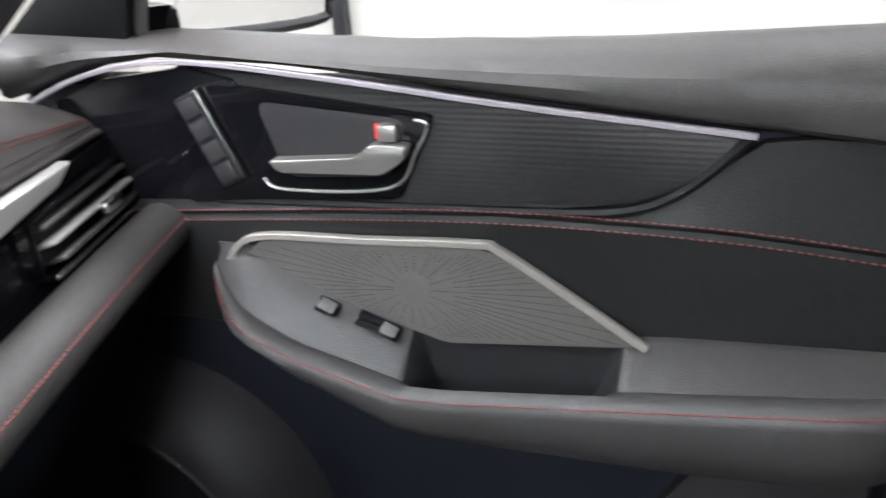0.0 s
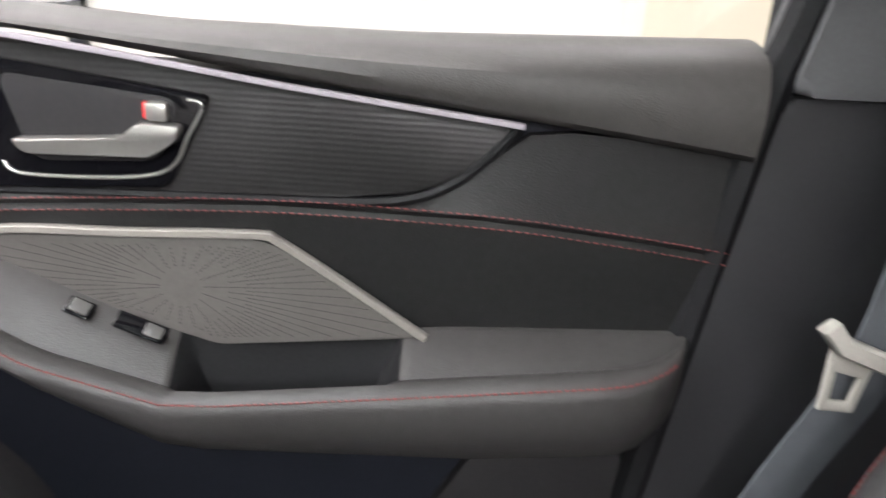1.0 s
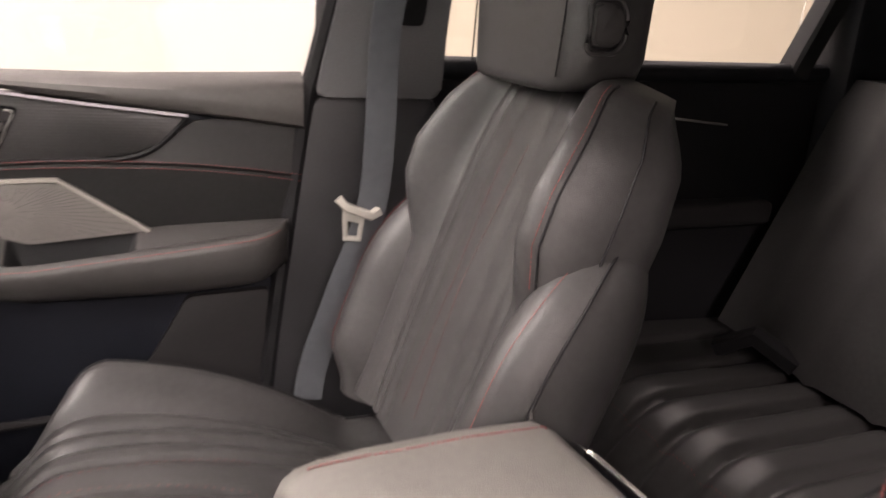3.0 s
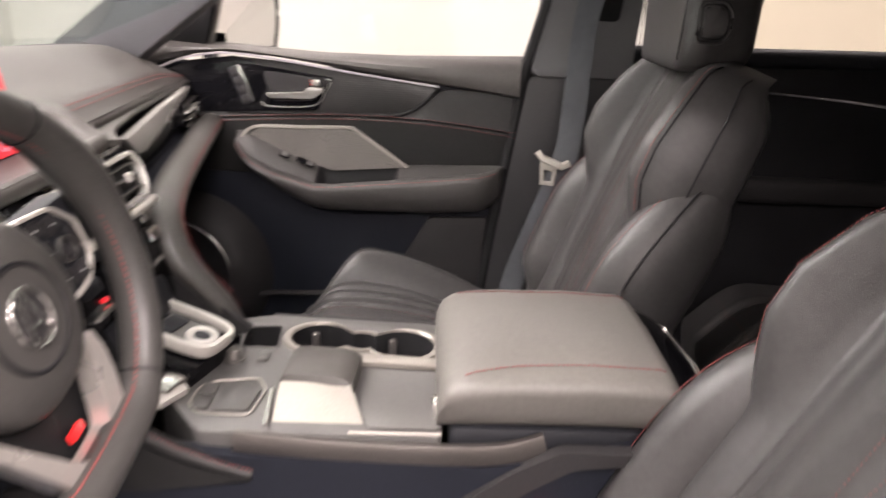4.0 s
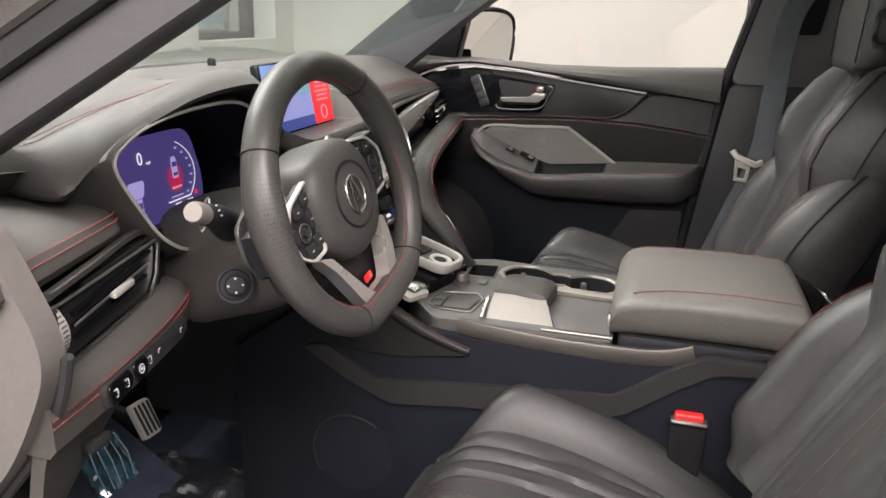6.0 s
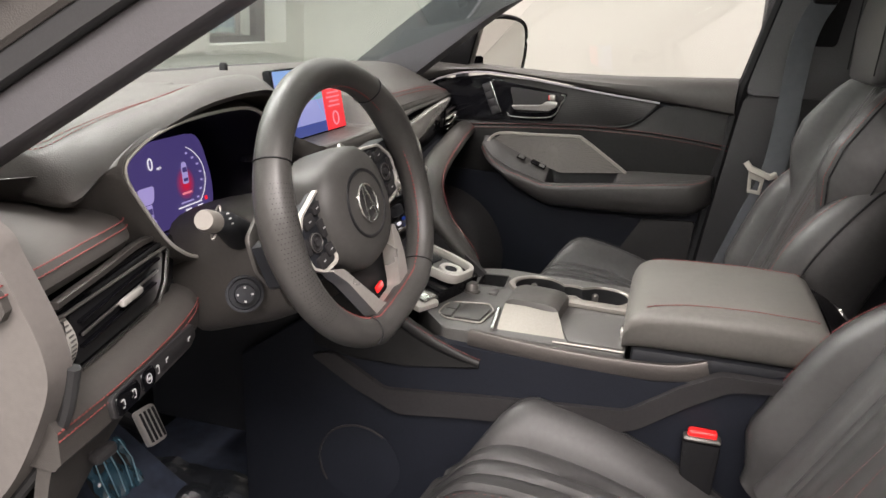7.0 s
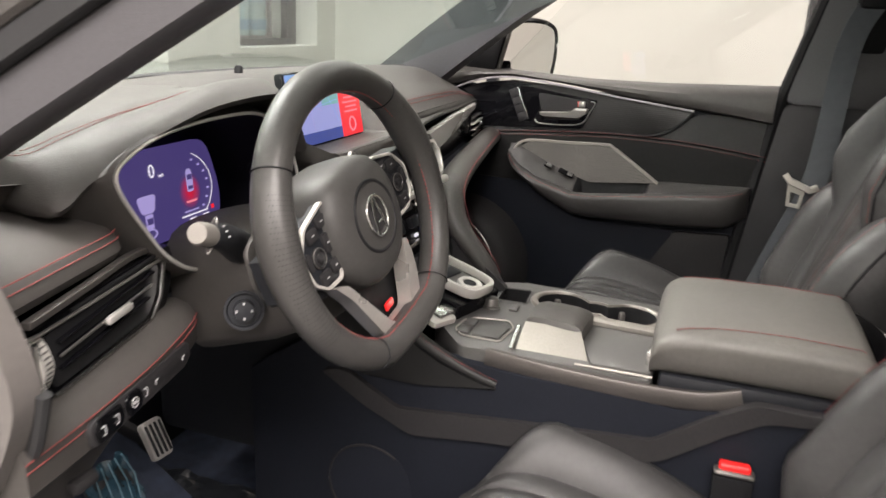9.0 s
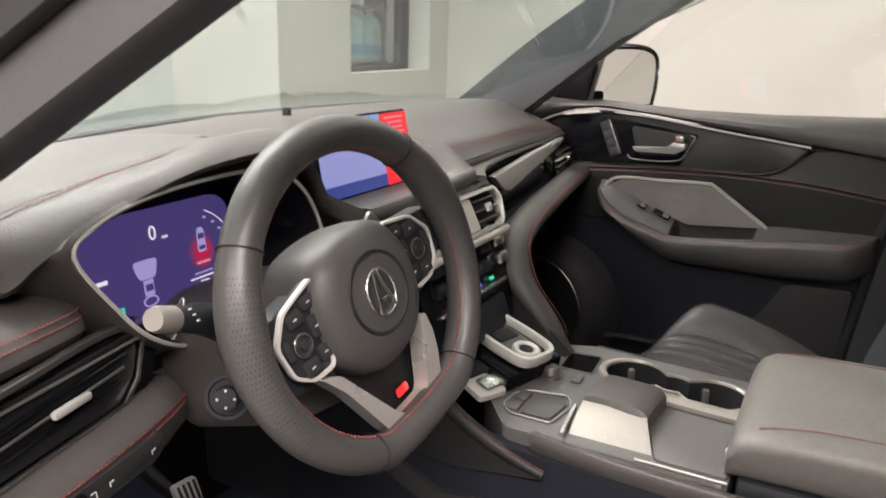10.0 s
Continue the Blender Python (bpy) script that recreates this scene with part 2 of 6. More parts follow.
def box(c, s, bevel=0.0, m=Matrix(), seg=2, bm=None):
    bm2 = bmesh.new()
    bmesh.ops.create_cube(bm2, size=1, matrix=Matrix.Translation(c) @ Matrix.Diagonal((*s, 1)))
    if bevel:
        bmesh.ops.bevel(bm2, geom=list(bm2.edges), offset=bevel, segments=seg, profile=0.5, affect="EDGES", clamp_overlap=True)
    bm2.transform(m)
    return join(bm, bm2)


def lathe(profile, n=32, m=Matrix(), bm=None):
    """A turned form: rows of radius and height about its own z."""
    rings = [[m @ Vector((r * math.cos(2 * math.pi * k / n), r * math.sin(2 * math.pi * k / n), h)) for k in range(n)] for r, h in profile]
    return loft(rings, True, True, bm)


def sheet(fn, nu, nv, back, bm=None):
    """A closed body whose front is fn(u, v) and whose back is moved by the vector back(u, v)."""
    front = [[Vector(fn(i / nu, j / nv)) for j in range(nv + 1)] for i in range(nu + 1)]
    bm = bm or bmesh.new()
    f = [[bm.verts.new(p) for p in row] for row in front]
    k = [[bm.verts.new(p + Vector(back(i / nu, j / nv))) for j, p in enumerate(row)] for i, row in enumerate(front)]
    for i in range(nu):
        for j in range(nv):
            bm.faces.new((f[i][j], f[i + 1][j], f[i + 1][j + 1], f[i][j + 1]))
            bm.faces.new((k[i][j], k[i][j + 1], k[i + 1][j + 1], k[i + 1][j]))
    for i in range(nu):
        bm.faces.new((f[i][0], k[i][0], k[i + 1][0], f[i + 1][0]))
        bm.faces.new((f[i][nv], f[i + 1][nv], k[i + 1][nv], k[i][nv]))
    for j in range(nv):
        bm.faces.new((f[0][j], f[0][j + 1], k[0][j + 1], k[0][j]))
        bm.faces.new((f[nu][j], k[nu][j], k[nu][j + 1], f[nu][j + 1]))
    return bm


def part(name, bm, mat, parent=None, label="", sharp=40):
    bmesh.ops.recalc_face_normals(bm, faces=bm.faces)
    me = bpy.data.meshes.new(name)
    bm.to_mesh(me)
    bm.free()
    me.materials.append(mat)
    for p in me.polygons:
        p.use_smooth = True
    me.set_sharp_from_angle(angle=radians(sharp))
    ob = new(name, me)
    if parent is not None:
        ob.parent = parent
        ob.matrix_parent_inverse = parent.matrix_world.inverted()
    if label:
        ob["label"] = label
    return ob


def thing(name, at, label, category, group="", kind=""):
    ob = new(name)
    ob.location = at
    ob.matrix_world = Matrix.Translation(at)
    ob.empty_display_size = 0.05
    return tagged(ob, label, category, group, kind)


def structure(name, bm, mat, label, category):
    return tagged(part(name, bm, mat), label, category, kind="structure")


def smooth(a, b, x):
    t = min(1, max(0, (x - a) / (b - a)))
    return t * t * (3 - 2 * t)


def along(rows, x):
    """A value read off rows of (x, value ...), straight between them."""
    xs = [r[0] for r in rows]
    c = [float(np.interp(x, xs, [r[k] for r in rows])) for k in range(1, len(rows[0]))]
    return c[0] if len(c) == 1 else c


def stitches(line, bm=None, step=0.0048, size=0.0007, length=0.0038):
    """Short raised threads along a line."""
    p = [Vector(q) for q in line]
    bm = bm or bmesh.new()
    carry = 0.0
    for a, b in zip(p, p[1:]):
        d = b - a
        ln = d.length
        if ln < 1e-6:
            continue
        pos = carry
        while pos < ln:
            s = a + d * (pos / ln)
            e = a + d * (min(pos + length, ln + 0.002) / ln)
            tube([s, (s + e) / 2 + Vector((0, 0, 0.0003)), e], [size * 0.5, size, size * 0.5], 5, bm)
            pos += step
        carry = pos - ln
    return bm


def cut(ob, bm):
    """Cuts a closed form out of a mesh."""
    bmesh.ops.recalc_face_normals(bm, faces=bm.faces)
    me = bpy.data.meshes.new("cutter")
    bm.to_mesh(me)
    bm.free()
    tool = new("cutter", me)
    md = ob.modifiers.new("cut", "BOOLEAN")
    md.operation, md.solver, md.object = "DIFFERENCE", "EXACT", tool
    bpy.context.view_layer.update()
    done = bpy.data.meshes.new_from_object(ob.evaluated_get(bpy.context.evaluated_depsgraph_get()))
    ob.modifiers.clear()
    ob.data = done
    done.set_sharp_from_angle(angle=radians(40))
    bpy.data.objects.remove(tool)


# ---- showroom ----
def lamp(name, at, to, sx, sy, power, color=(1, 0.98, 0.95)):
    d = bpy.data.lights.new(name, "AREA")
    d.shape, d.size, d.size_y, d.energy, d.color = "RECTANGLE", sx, sy, power, color
    o = new(name, d)
    o.matrix_world = look(at, to)
    return o


for lx, ly, pw in LAMPS:
    lamp("unseen_ceiling_lamp", (lx, ly, 3.16), (lx, ly + 0.001, 0), 1.2, 2.4, pw)

structure("floor", box((0, 0, -0.05), (12, 11, 0.1)), FLOOR, "polished pale stone showroom floor", "floor")
structure("ceiling", box((0, 0, 3.3), (12, 11, 0.1)), CEILING, "plain white showroom ceiling", "ceiling")
wall = structure("wall_east", box((4.3, 1.85, 1.6), (0.2, 7.1, 3.3)), WALL, "cream painted wall beside the parked car", "wall")
structure("wall_east_rear", box((4.3, -3.6, 1.6), (0.2, 3.8, 3.3)), WALL_TAN, "tan painted wall section behind the car", "wall")
# West wall is unseen; its grey is set by the light it bounces inside.
structure("wall_west", box((-5.6, 0, 1.6), (0.2, 11, 3.3)), WALL_GREY, "unseen grey wall, toned for bounced light", "wall")
structure("wall_south", box((0, -5.4, 1.6), (12, 0.2, 3.3)), WALL, "plain cream wall", "wall")
NW = 2.4
bmw = box((3.25 - 0.62, NW + 0.15, 1.6), (0.66, 0.3, 3.3))
box((4.06, NW + 0.15, 1.6), (0.28, 0.3, 3.3), bm=bmw)
box((3.44, NW + 0.15, 0.5), (0.96, 0.3, 1.1), bm=bmw)
box((3.44, NW + 0.15, 2.75), (0.96, 0.3, 1.0), bm=bmw)
structure("wall_north_pier", bmw, WALL, "beige wall pier with an inner window", "wall")
structure("wall_north", box((-1.7, NW + 0.9, 1.6), (8.0, 0.2, 3.3)), WHITE, "pale white wall ahead of the car", "wall")
structure("wall_north_return", box((2.35, NW + 0.6, 1.6), (0.1, 0.6, 3.3)), WALL, "short beige return wall", "wall")
win = thing("window_1", (3.38, NW + 0.2, 1.05), "inner window in a dark grey frame, bottles behind", "window", kind="structure")
for cx, cz, sx, sz in ((2.98, 1.65, 0.05, 1.2), (3.86, 1.65, 0.12, 1.2), (3.43, 1.07, 0.9, 0.05), (3.43, 2.25, 0.9, 0.05)):
    part("window_frame", box((cx, NW + 0.2, cz), (sx, 0.06, sz), 0.004), HARD, win)
part("pane", box((3.43, NW + 0.2, 1.66), (0.84, 0.008, 1.14)), GLASS, win).visible_shadow = False
BOTTLE = [(0.0, 0.0), (0.085, 0.0), (0.09, 0.01), (0.09, 0.15), (0.085, 0.165), (0.09, 0.18), (0.09, 0.26), (0.07, 0.31), (0.028, 0.34), (0.026, 0.37), (0.0, 0.372)]
for bx, by, bz, bmat in ((3.66, 0.62, 1.10, WATER_BLUE), (3.87, 0.64, 1.10, WATER_BLUE), (4.07, 0.62, 1.10, WATER_BLUE), (3.66, 0.62, 1.50, WATER_TAN), (3.87, 0.64, 1.50, WATER_TAN), (3.66, 0.62, 1.90, WATER_BLUE)):
    bo = thing("water_bottle", (bx, NW + by, bz), "large clear plastic water bottle on a shelf", "bottle", "bottles behind the window")
    part("shell", lathe(BOTTLE, 20, Matrix.Translation((bx, NW + by, bz))), bmat, bo)
    part("neck_cap", lathe([(0, 0.0), (0.03, 0.0), (0.03, 0.03), (0, 0.03)], 16, Matrix.Translation((bx, NW + by, bz + 0.365))), MARK_PAINT, bo)
    part("paper_label", lathe([(0.0915, 0.04), (0.0915, 0.12)], 20, Matrix.Translation((bx, NW + by, bz))), WALL_TAN if bmat is WATER_TAN else WATER_LABEL, bo)
rack = thing("bottle_rack", (3.85, NW + 0.63, 0.0), "grey steel rack holding water bottles", "rack")
for rz in (1.085, 1.485, 1.885):
    part("shelf_board", box((3.85, NW + 0.63, rz), (0.64, 0.24, 0.02), 0.003), HARD_GREY, rack)
for rx in (3.54, 4.16):
    part("upright", box((rx, NW + 0.63, 1.15), (0.025, 0.2, 2.3), 0.003), HARD_GREY, rack)
structure("wall_backroom", box((3.4, NW + 1.2, 1.6), (2.0, 0.1, 3.3)), WALL, "pale wall of the room behind the window", "wall")
# Added lamp, itself out of view, that brightens the bottles and wall behind the window.
lamp("backroom_added_lamp", (3.4, NW + 0.7, 3.1), (3.4, NW + 0.7, 0), 0.6, 0.4, 25, (0.9, 0.97, 1))

structure("wall_post", box((4.14, 1.13, 1.6), (0.10, 0.07, 3.3), 0.004), HARD, "slim dark steel post at the wall", "post")

# ---- car shell ----
shell = thing("car_body", (0, -0.5, 0.3), "silver sport utility car body, driver door open", "car")


def pillar(x0, x1, ys, zs, w, h, side):
    return bar(spline([(x0 + (x1 - x0) * t, ys[0] + (ys[1] - ys[0]) * t, zs[0] + (zs[1] - zs[0]) * (t ** 0.9)) for t in (0, 0.25, 0.5, 0.75, 1)], 4), w, h)


part("floor_pan", box((0, -0.75, 0.36), (1.44, 2.9, 0.08), 0.01), CARPET, shell, "black carpeted floor")
part("firewall", box((0, 0.66, 0.70), (1.4, 0.06, 0.76), 0.01), HARD, shell)
part("roof", sheet(lambda u, v: (-0.64 + 1.28 * u, -0.22 - 1.92 * v, 1.50 + 0.03 * math.sin(math.pi * u) - 0.03 * v * v), 10, 12, lambda u, v: (0, 0, 0.05)), ROOF_CLOTH, shell, "pale grey roof lining")
part("tailgate", box((0, -2.15, 0.95), (1.4, 0.08, 1.26), 0.02), HARD, shell)
part("bonnet", sheet(lambda u, v: (-0.78 + 1.56 * u, 0.62 + 1.0 * v, 1.04 - 0.16 * v - 0.06 * (2 * u - 1) ** 2), 12, 8, lambda u, v: (0, 0, -0.4)), BODY, shell, "silver bonnet")
part("sill", box((-0.73, -0.3, 0.40), (0.12, 1.5, 0.16), 0.02), HARD, shell)
part("sill", box((0.78, -0.6, 0.40), (0.12, 2.4, 0.16), 0.02), HARD, shell)

# windscreen
def screen(u, v):
    return ((-0.64 + 1.28 * u) * (1 - 0.12 * v), 0.58 - 0.20 * (2 * u - 1) ** 2 - 0.80 * v, 1.135 + 0.36 * v)


ws = thing("windscreen", (0, 0.55, 1.13), "clear raked windscreen with a black border", "windscreen")
part("glass_pane", sheet(screen, 14, 10, lambda u, v: (0, 0.003, 0.004)), WGLASS, ws).visible_shadow = False
part("border_band", sheet(lambda u, v: Vector(screen(u, -0.015 + 0.026 * v)) - V(0, 0.002, 0.003), 14, 2, lambda u, v: (0, -0.001, -0.0015)), BLACK, ws, "black printed border")
part("windscreen_seal", tube([((-0.64 + 1.28 * u), 0.565 - 0.20 * (2 * u - 1) ** 2, 1.131) for u in np.linspace(0, 1, 15)], 0.009), RUBBER, shell, "black rubber seal")
part("windscreen_header", box((0, -0.24, 1.52), (1.2, 0.10, 0.05), 0.015), TRIM, shell)

# near pillar of the driver's door opening: trim, seal, flange, seal, outer skin
APL = [(-0.735, 0.40, 0.985), (-0.700, 0.30, 1.052), (-0.645, 0.10, 1.184), (-0.600, -0.06, 1.290), (-0.562, -0.20, 1.382), (-0.545, -0.34, 1.455), (-0.57, -0.6, 1.52), (-0.60, -0.9, 1.53)]
for nm, mat, dx, dz, wd, ht in (("pillar_trim", TRIM_GREY, -0.012, 0.020, 0.05, 0.040), ("door_seal_filler", RUBBER, -0.034, 0.050, 0.030, 0.024), ("pillar_flange", SOFT_LIGHT, -0.040, 0.076, 0.03, 0.032),
                            ("door_seal_filler", RUBBER, -0.052, 0.098, 0.03, 0.014), ("pillar_skin", BODY, -0.064, 0.136, 0.04, 0.066)):
    part(nm, bar(spline([(x + dx, y, z + dz) for x, y, z in APL], 6), wd, ht), mat, shell)
# far pillar
APR = [(0.665, 0.40, 1.09), (0.655, 0.325, 1.15), (0.63, 0.125, 1.295), (0.60, -0.10, 1.42), (0.57, -0.4, 1.49)]
part("far_pillar_trim", loft([[(x - 0.035, y + 0.085, z + 0.012), (x - 0.04, y + 0.02, z + 0.012), (x - 0.015, y - 0.075, z - 0.004), (x + 0.05, y - 0.08, z - 0.004), (x + 0.05, y + 0.09, z + 0.01)] for x, y, z in spline(APR, 6)]), TRIM_DARK, shell, "dark grey pillar trim")
part("pillar_speaker", slab(rounded([(-0.05, -0.014), (0.05, -0.020), (0.055, 0.012), (-0.04, 0.022)], 0.012, 5), 0.004,
     Matrix.Translation((0.622, 0.245, 1.215)) @ Matrix(((0.1, -0.15, -0.98, 0), (0.80, 0.58, 0, 0), (-0.58, 0.80, -0.15, 0), (0, 0, 0, 1))), 0.001), HARD, shell, "oval dark tweeter cover")

# B pillar, passenger side
bp = thing("b_pillar", (0.70, -0.53, 0.45), "dark lower and grey upper trim of the pillar between the doors", "pillar")
lowp = [(-0.395, 0.52), (-0.40, 0.66), (-0.43, 0.89), (-0.462, 1.103), (-0.665, 1.103), (-0.63, 0.8), (-0.62, 0.52)]
upp = [(-0.466, 1.105), (-0.474, 1.15), (-0.516, 1.318), (-0.56, 1.5), (-0.70, 1.5), (-0.672, 1.2), (-0.668, 1.105)]
YZ = Matrix(((0, 0, -1, 0), (-1, 0, 0, 0), (0, 1, 0, 0), (0, 0, 0, 1)))   # own x: rearwards, y: up, z: inboard


def yz_slab(o, x, t, bevel=0.006, seg=2):
    return slab([(-a, b) for a, b in o], t, Matrix.Translation((x, 0, 0)) @ YZ, bevel, seg)


part("lower_trim", yz_slab(rounded(lowp, 0.012), 0.76, 0.06, 0.014, 3), PILLAR_LOW, bp)
# Black tube drawn where the gap between door and pillar lies dark.
part("edge_gap_strip", tube([(0.712, y + 0.004, z) for y, z in spline([(-0.396, 0.53), (-0.402, 0.66), (-0.432, 0.89), (-0.462, 1.10), (-0.474, 1.15), (-0.516, 1.318), (-0.555, 1.48)], 5)], 0.015, 8), BLACK, bp, "black strip for the dark gap beside the door")
# Added black filler box that blocks light leaking past the door's rear end.
part("door_seal_filler", box((0.80, -0.41, 0.76), (0.03, 0.16, 0.70), 0.006), BLACK, bp, "black rubber seal and gap filler at the door")
part("pillar_core", box((0.765, -0.56, 1.0), (0.05, 0.15, 1.0), 0.01), BLACK, bp)
part("upper_trim", yz_slab(rounded(upp, 0.015), 0.755, 0.062, 0.02, 3), TRIM, bp, "grey upper pillar trim")
part("guide_slot", yz_slab(rounded([(-0.552, 1.215), (-0.58, 1.40), (-0.655, 1.40), (-0.63, 1.215)], 0.01), 0.6925, 0.004, 0.001), BLACK, bp, "black slot of the belt height adjuster")
part("guide_cap", box((0.675, -0.592, 1.315), (0.03, 0.05, 0.03), 0.008), BLACK, bp)

belt = thing("seat_belt", (0.66, -0.46, 0.62), "grey seat belt hanging on the pillar with a beige tongue", "seat belt")
bl = spline([(0.672, -0.592, 1.31), (0.655, -0.560, 1.22), (0.632, -0.543, 0.97), (0.645, -0.50, 0.82), (0.66, -0.462, 0.69), (0.66, -0.45, 0.62)], 6)
part("webbing", bar(bl, 0.047, 0.003, up=(1, 0, 0)), WEB, belt)
tong = part("tongue", bar([(0.618, -0.482, 0.968), (0.614, -0.492, 0.956), (0.614, -0.532, 0.940), (0.618, -0.546, 0.946)], 0.013, 0.016, up=(1, 0, 0)), TONGUE, belt, "beige metal belt tongue")
tb = bar([(0.620, -0.493, 0.955), (0.622, -0.496, 0.905)], 0.007, 0.004, up=(1, 0, 0))
bar([(0.620, -0.522, 0.945), (0.622, -0.517, 0.900)], 0.007, 0.004, up=(1, 0, 0), bm=tb)
bar([(0.622, -0.493, 0.905), (0.622, -0.520, 0.902)], 0.008, 0.004, up=(1, 0, 0), bm=tb)
bar([(0.620, -0.493, 0.942), (0.620, -0.523, 0.934)], 0.016, 0.004, up=(1, 0, 0), bm=tb)
part("blade", tb, TONGUE, belt)

# ---- passenger door ----
DA = radians(8.0)
DU, DN = Vector((math.sin(DA), math.cos(DA), 0)), Vector((math.cos(DA), -math.sin(DA), 0))
DP = Vector((0.737, -0.30, 0))
DM = Matrix(((-DU.x, 0, -DN.x, DP.x), (-DU.y, 0, -DN.y, DP.y), (0, 1, 0, 0), (0, 0, 0, 1)))   # own x: rearwards, y: up, z: inboard


def dp(s, z, w=0.0):
    """A point of the door: s ahead of the trim's tip, z up, w inboard."""
    return DP + DU * s - DN * w + Vector((0, 0, z))


def dslab(o, w0, t, bevel=0.0, seg=2):
    return slab([(-s, z) for s, z in o], t, DM, bevel, seg, w0)


door = thing("front_door", dp(0.2, 0.5), "black leather passenger door panel with silver speaker grille", "car door")
part("panel", dslab(rounded([(-0.16, 1.095), (-0.145, 1.06), (-0.12, 0.88), (-0.09, 0.62), (-0.06, 0.47), (0.62, 0.47), (0.66, 0.8), (0.64, 1.09)], 0.015), -0.05, 0.05, 0.008), SOFT_DARK, door, "dark door shell")
STRIP = [(0.62, 1.075), (0.54, 1.105), (0.449, 1.117), (0.317, 1.106), (0.182, 1.090), (0.012, 1.073)]
PADLOW = [(0.64, 1.08), (0.54, 1.11), (0.449, 1.122), (0.317, 1.110), (0.182, 1.094), (0.012, 1.076), (-0.08, 1.066), (-0.165, 1.056)]
SILL = [(0.64, 1.140), (0.45, 1.132), (0.27, 1.124), (0.10, 1.126), (-0.165, 1.138)]
rings = []
for s in np.linspace(0.64, -0.152, 34):
    zt, zb = along(SILL[::-1], s), along(PADLOW[::-1], s)
    rings.append([dp(s, z, wv) for wv, z in ((-0.05, zb), (-0.05, zt - 0.006), (-0.034, zt), (-0.02, zt - 0.0008), (-0.005, zt - 0.0032), (0.008, zt - 0.0075), (0.018, zt - 0.014), (0.026, zt * 0.65 + zb * 0.35 - 0.002), (0.029, zt * 0.35 + zb * 0.65), (0.025, zb + 0.005), (0.018, zb))])
part("top_pad", loft(rings), LEATHER_GREY, door, "padded leather window sill")
part("trim_strip", bar([dp(s, z, 0.026) for s, z in spline(STRIP, 6)], 0.0042, 0.005, up=-DN), STRIP_METAL, door, "slim chrome strip")
part("trim_insert", dslab([(0.46, 1.11), (0.317, 1.102), (0.182, 1.086), (0.014, 1.070), (0.04, 1.042), (0.062, 1.024), (0.09, 1.013), (0.14, 1.008), (0.29, 1.003), (0.44, 0.998)], 0, 0.012, 0.003), BRUSHED, door, "ribbed dark metal insert")
part("trim_edge", tube([dp(s, z, 0.012) for s, z in spline([(0.014, 1.068), (0.04, 1.04), (0.062, 1.022), (0.09, 1.010), (0.14, 1.004), (0.29, 0.999), (0.44, 0.994)], 5)], 0.004, 6), BLACK, door)
# mid pad, leather, with double red seams
STIT = [(0.60, 0.970), (0.488, 0.978), (0.327, 0.991), (0.182, 0.999), (0.03, 0.998), (-0.077, 0.990), (-0.148, 0.982)]
rings = []
for s in np.linspace(0.62, -0.148, 26):
    zs = along(STIT[::-1], s)
    zt = along([(-0.165, 1.056), (-0.08, 1.066), (0.0, 1.068), (0.03, 1.045), (0.06, 1.02), (0.09, 1.008), (0.14, 1.004), (0.64, 1.0)], s)
    rings.append([dp(s, z, wv) for wv, z in ((-0.02, zt), (0.010, zt), (0.014, (zt + zs) / 2), (0.018, zs + 0.004), (0.015, zs), (0.018, zs - 0.004), (0.016, zs - 0.03), (0.010, 0.92), (0.002, 0.86), (-0.02, 0.84))])
part("mid_pad", loft(rings), LEATHER, door, "smooth black leather centre pad")
for k in (0.0048, -0.0048):
    part("seam", stitches([dp(s, z + k, 0.0185) for s, z in spline(STIT, 5)], step=0.0065, size=0.0008), RED, door, "red stitched seam")
# handle group
part("front_filler", dslab(rounded([(0.60, 1.075), (0.54, 1.098), (0.45, 1.110), (0.40, 1.100), (0.43, 0.996), (0.60, 0.985)], 0.008), 0.006, 0.008, 0.003), PIANO, door, "gloss black filler ahead of the handle")
part("handle_bezel", dslab(rounded([(0.50, 1.055), (0.43, 1.096), (0.40, 1.096), (0.235, 1.077), (0.243, 1.060), (0.268, 1.008), (0.40, 1.000), (0.47, 0.992)], 0.006), 0.008, 0.010, 0.003), PIANO, door, "gloss black handle surround")
part("handle_bowl", dslab(rounded([(0.385, 1.085), (0.256, 1.074), (0.272, 1.028), (0.366, 1.022)], 0.012), 0.0145, 0.0045, 0.001), SOFT, door)
part("door_handle", dslab(rounded([(0.374, 1.040), (0.296, 1.046), (0.283, 1.057), (0.253, 1.057), (0.257, 1.045), (0.276, 1.0335), (0.366, 1.0305)], 0.004, 3), 0.020, 0.012, 0.004, 3), HANDLE, door, "satin chrome pull handle")
part("lock_tab", box((0, 0, 0), (0.016, 0.014, 0.010), 0.003, DM @ Matrix.Translation((-0.270, 1.0655, 0.024))), HANDLE, door)
part("lock_mark", box((0, 0, 0), (0.0022, 0.012, 0.006), 0.0008, DM @ Matrix.Translation((-0.2792, 1.0655, 0.022))), REDPL, door)
part("bezel_rim", tube([dp(s, z, 0.019) for s, z in spline([(0.388, 1.020), (0.37, 1.011), (0.275, 1.018), (0.250, 1.050), (0.240, 1.070), (0.25, 1.074)], 6)], 0.0014, 6), HANDLE, door, "thin chrome rim")
bt = DM @ Matrix.Translation((-0.432, 1.052, 0.020)) @ pose(0, 0, 0, 0, 0, 24)
part("memory_panel", box((0, 0, 0), (0.026, 0.082, 0.006), 0.002, bt), HARD, door)
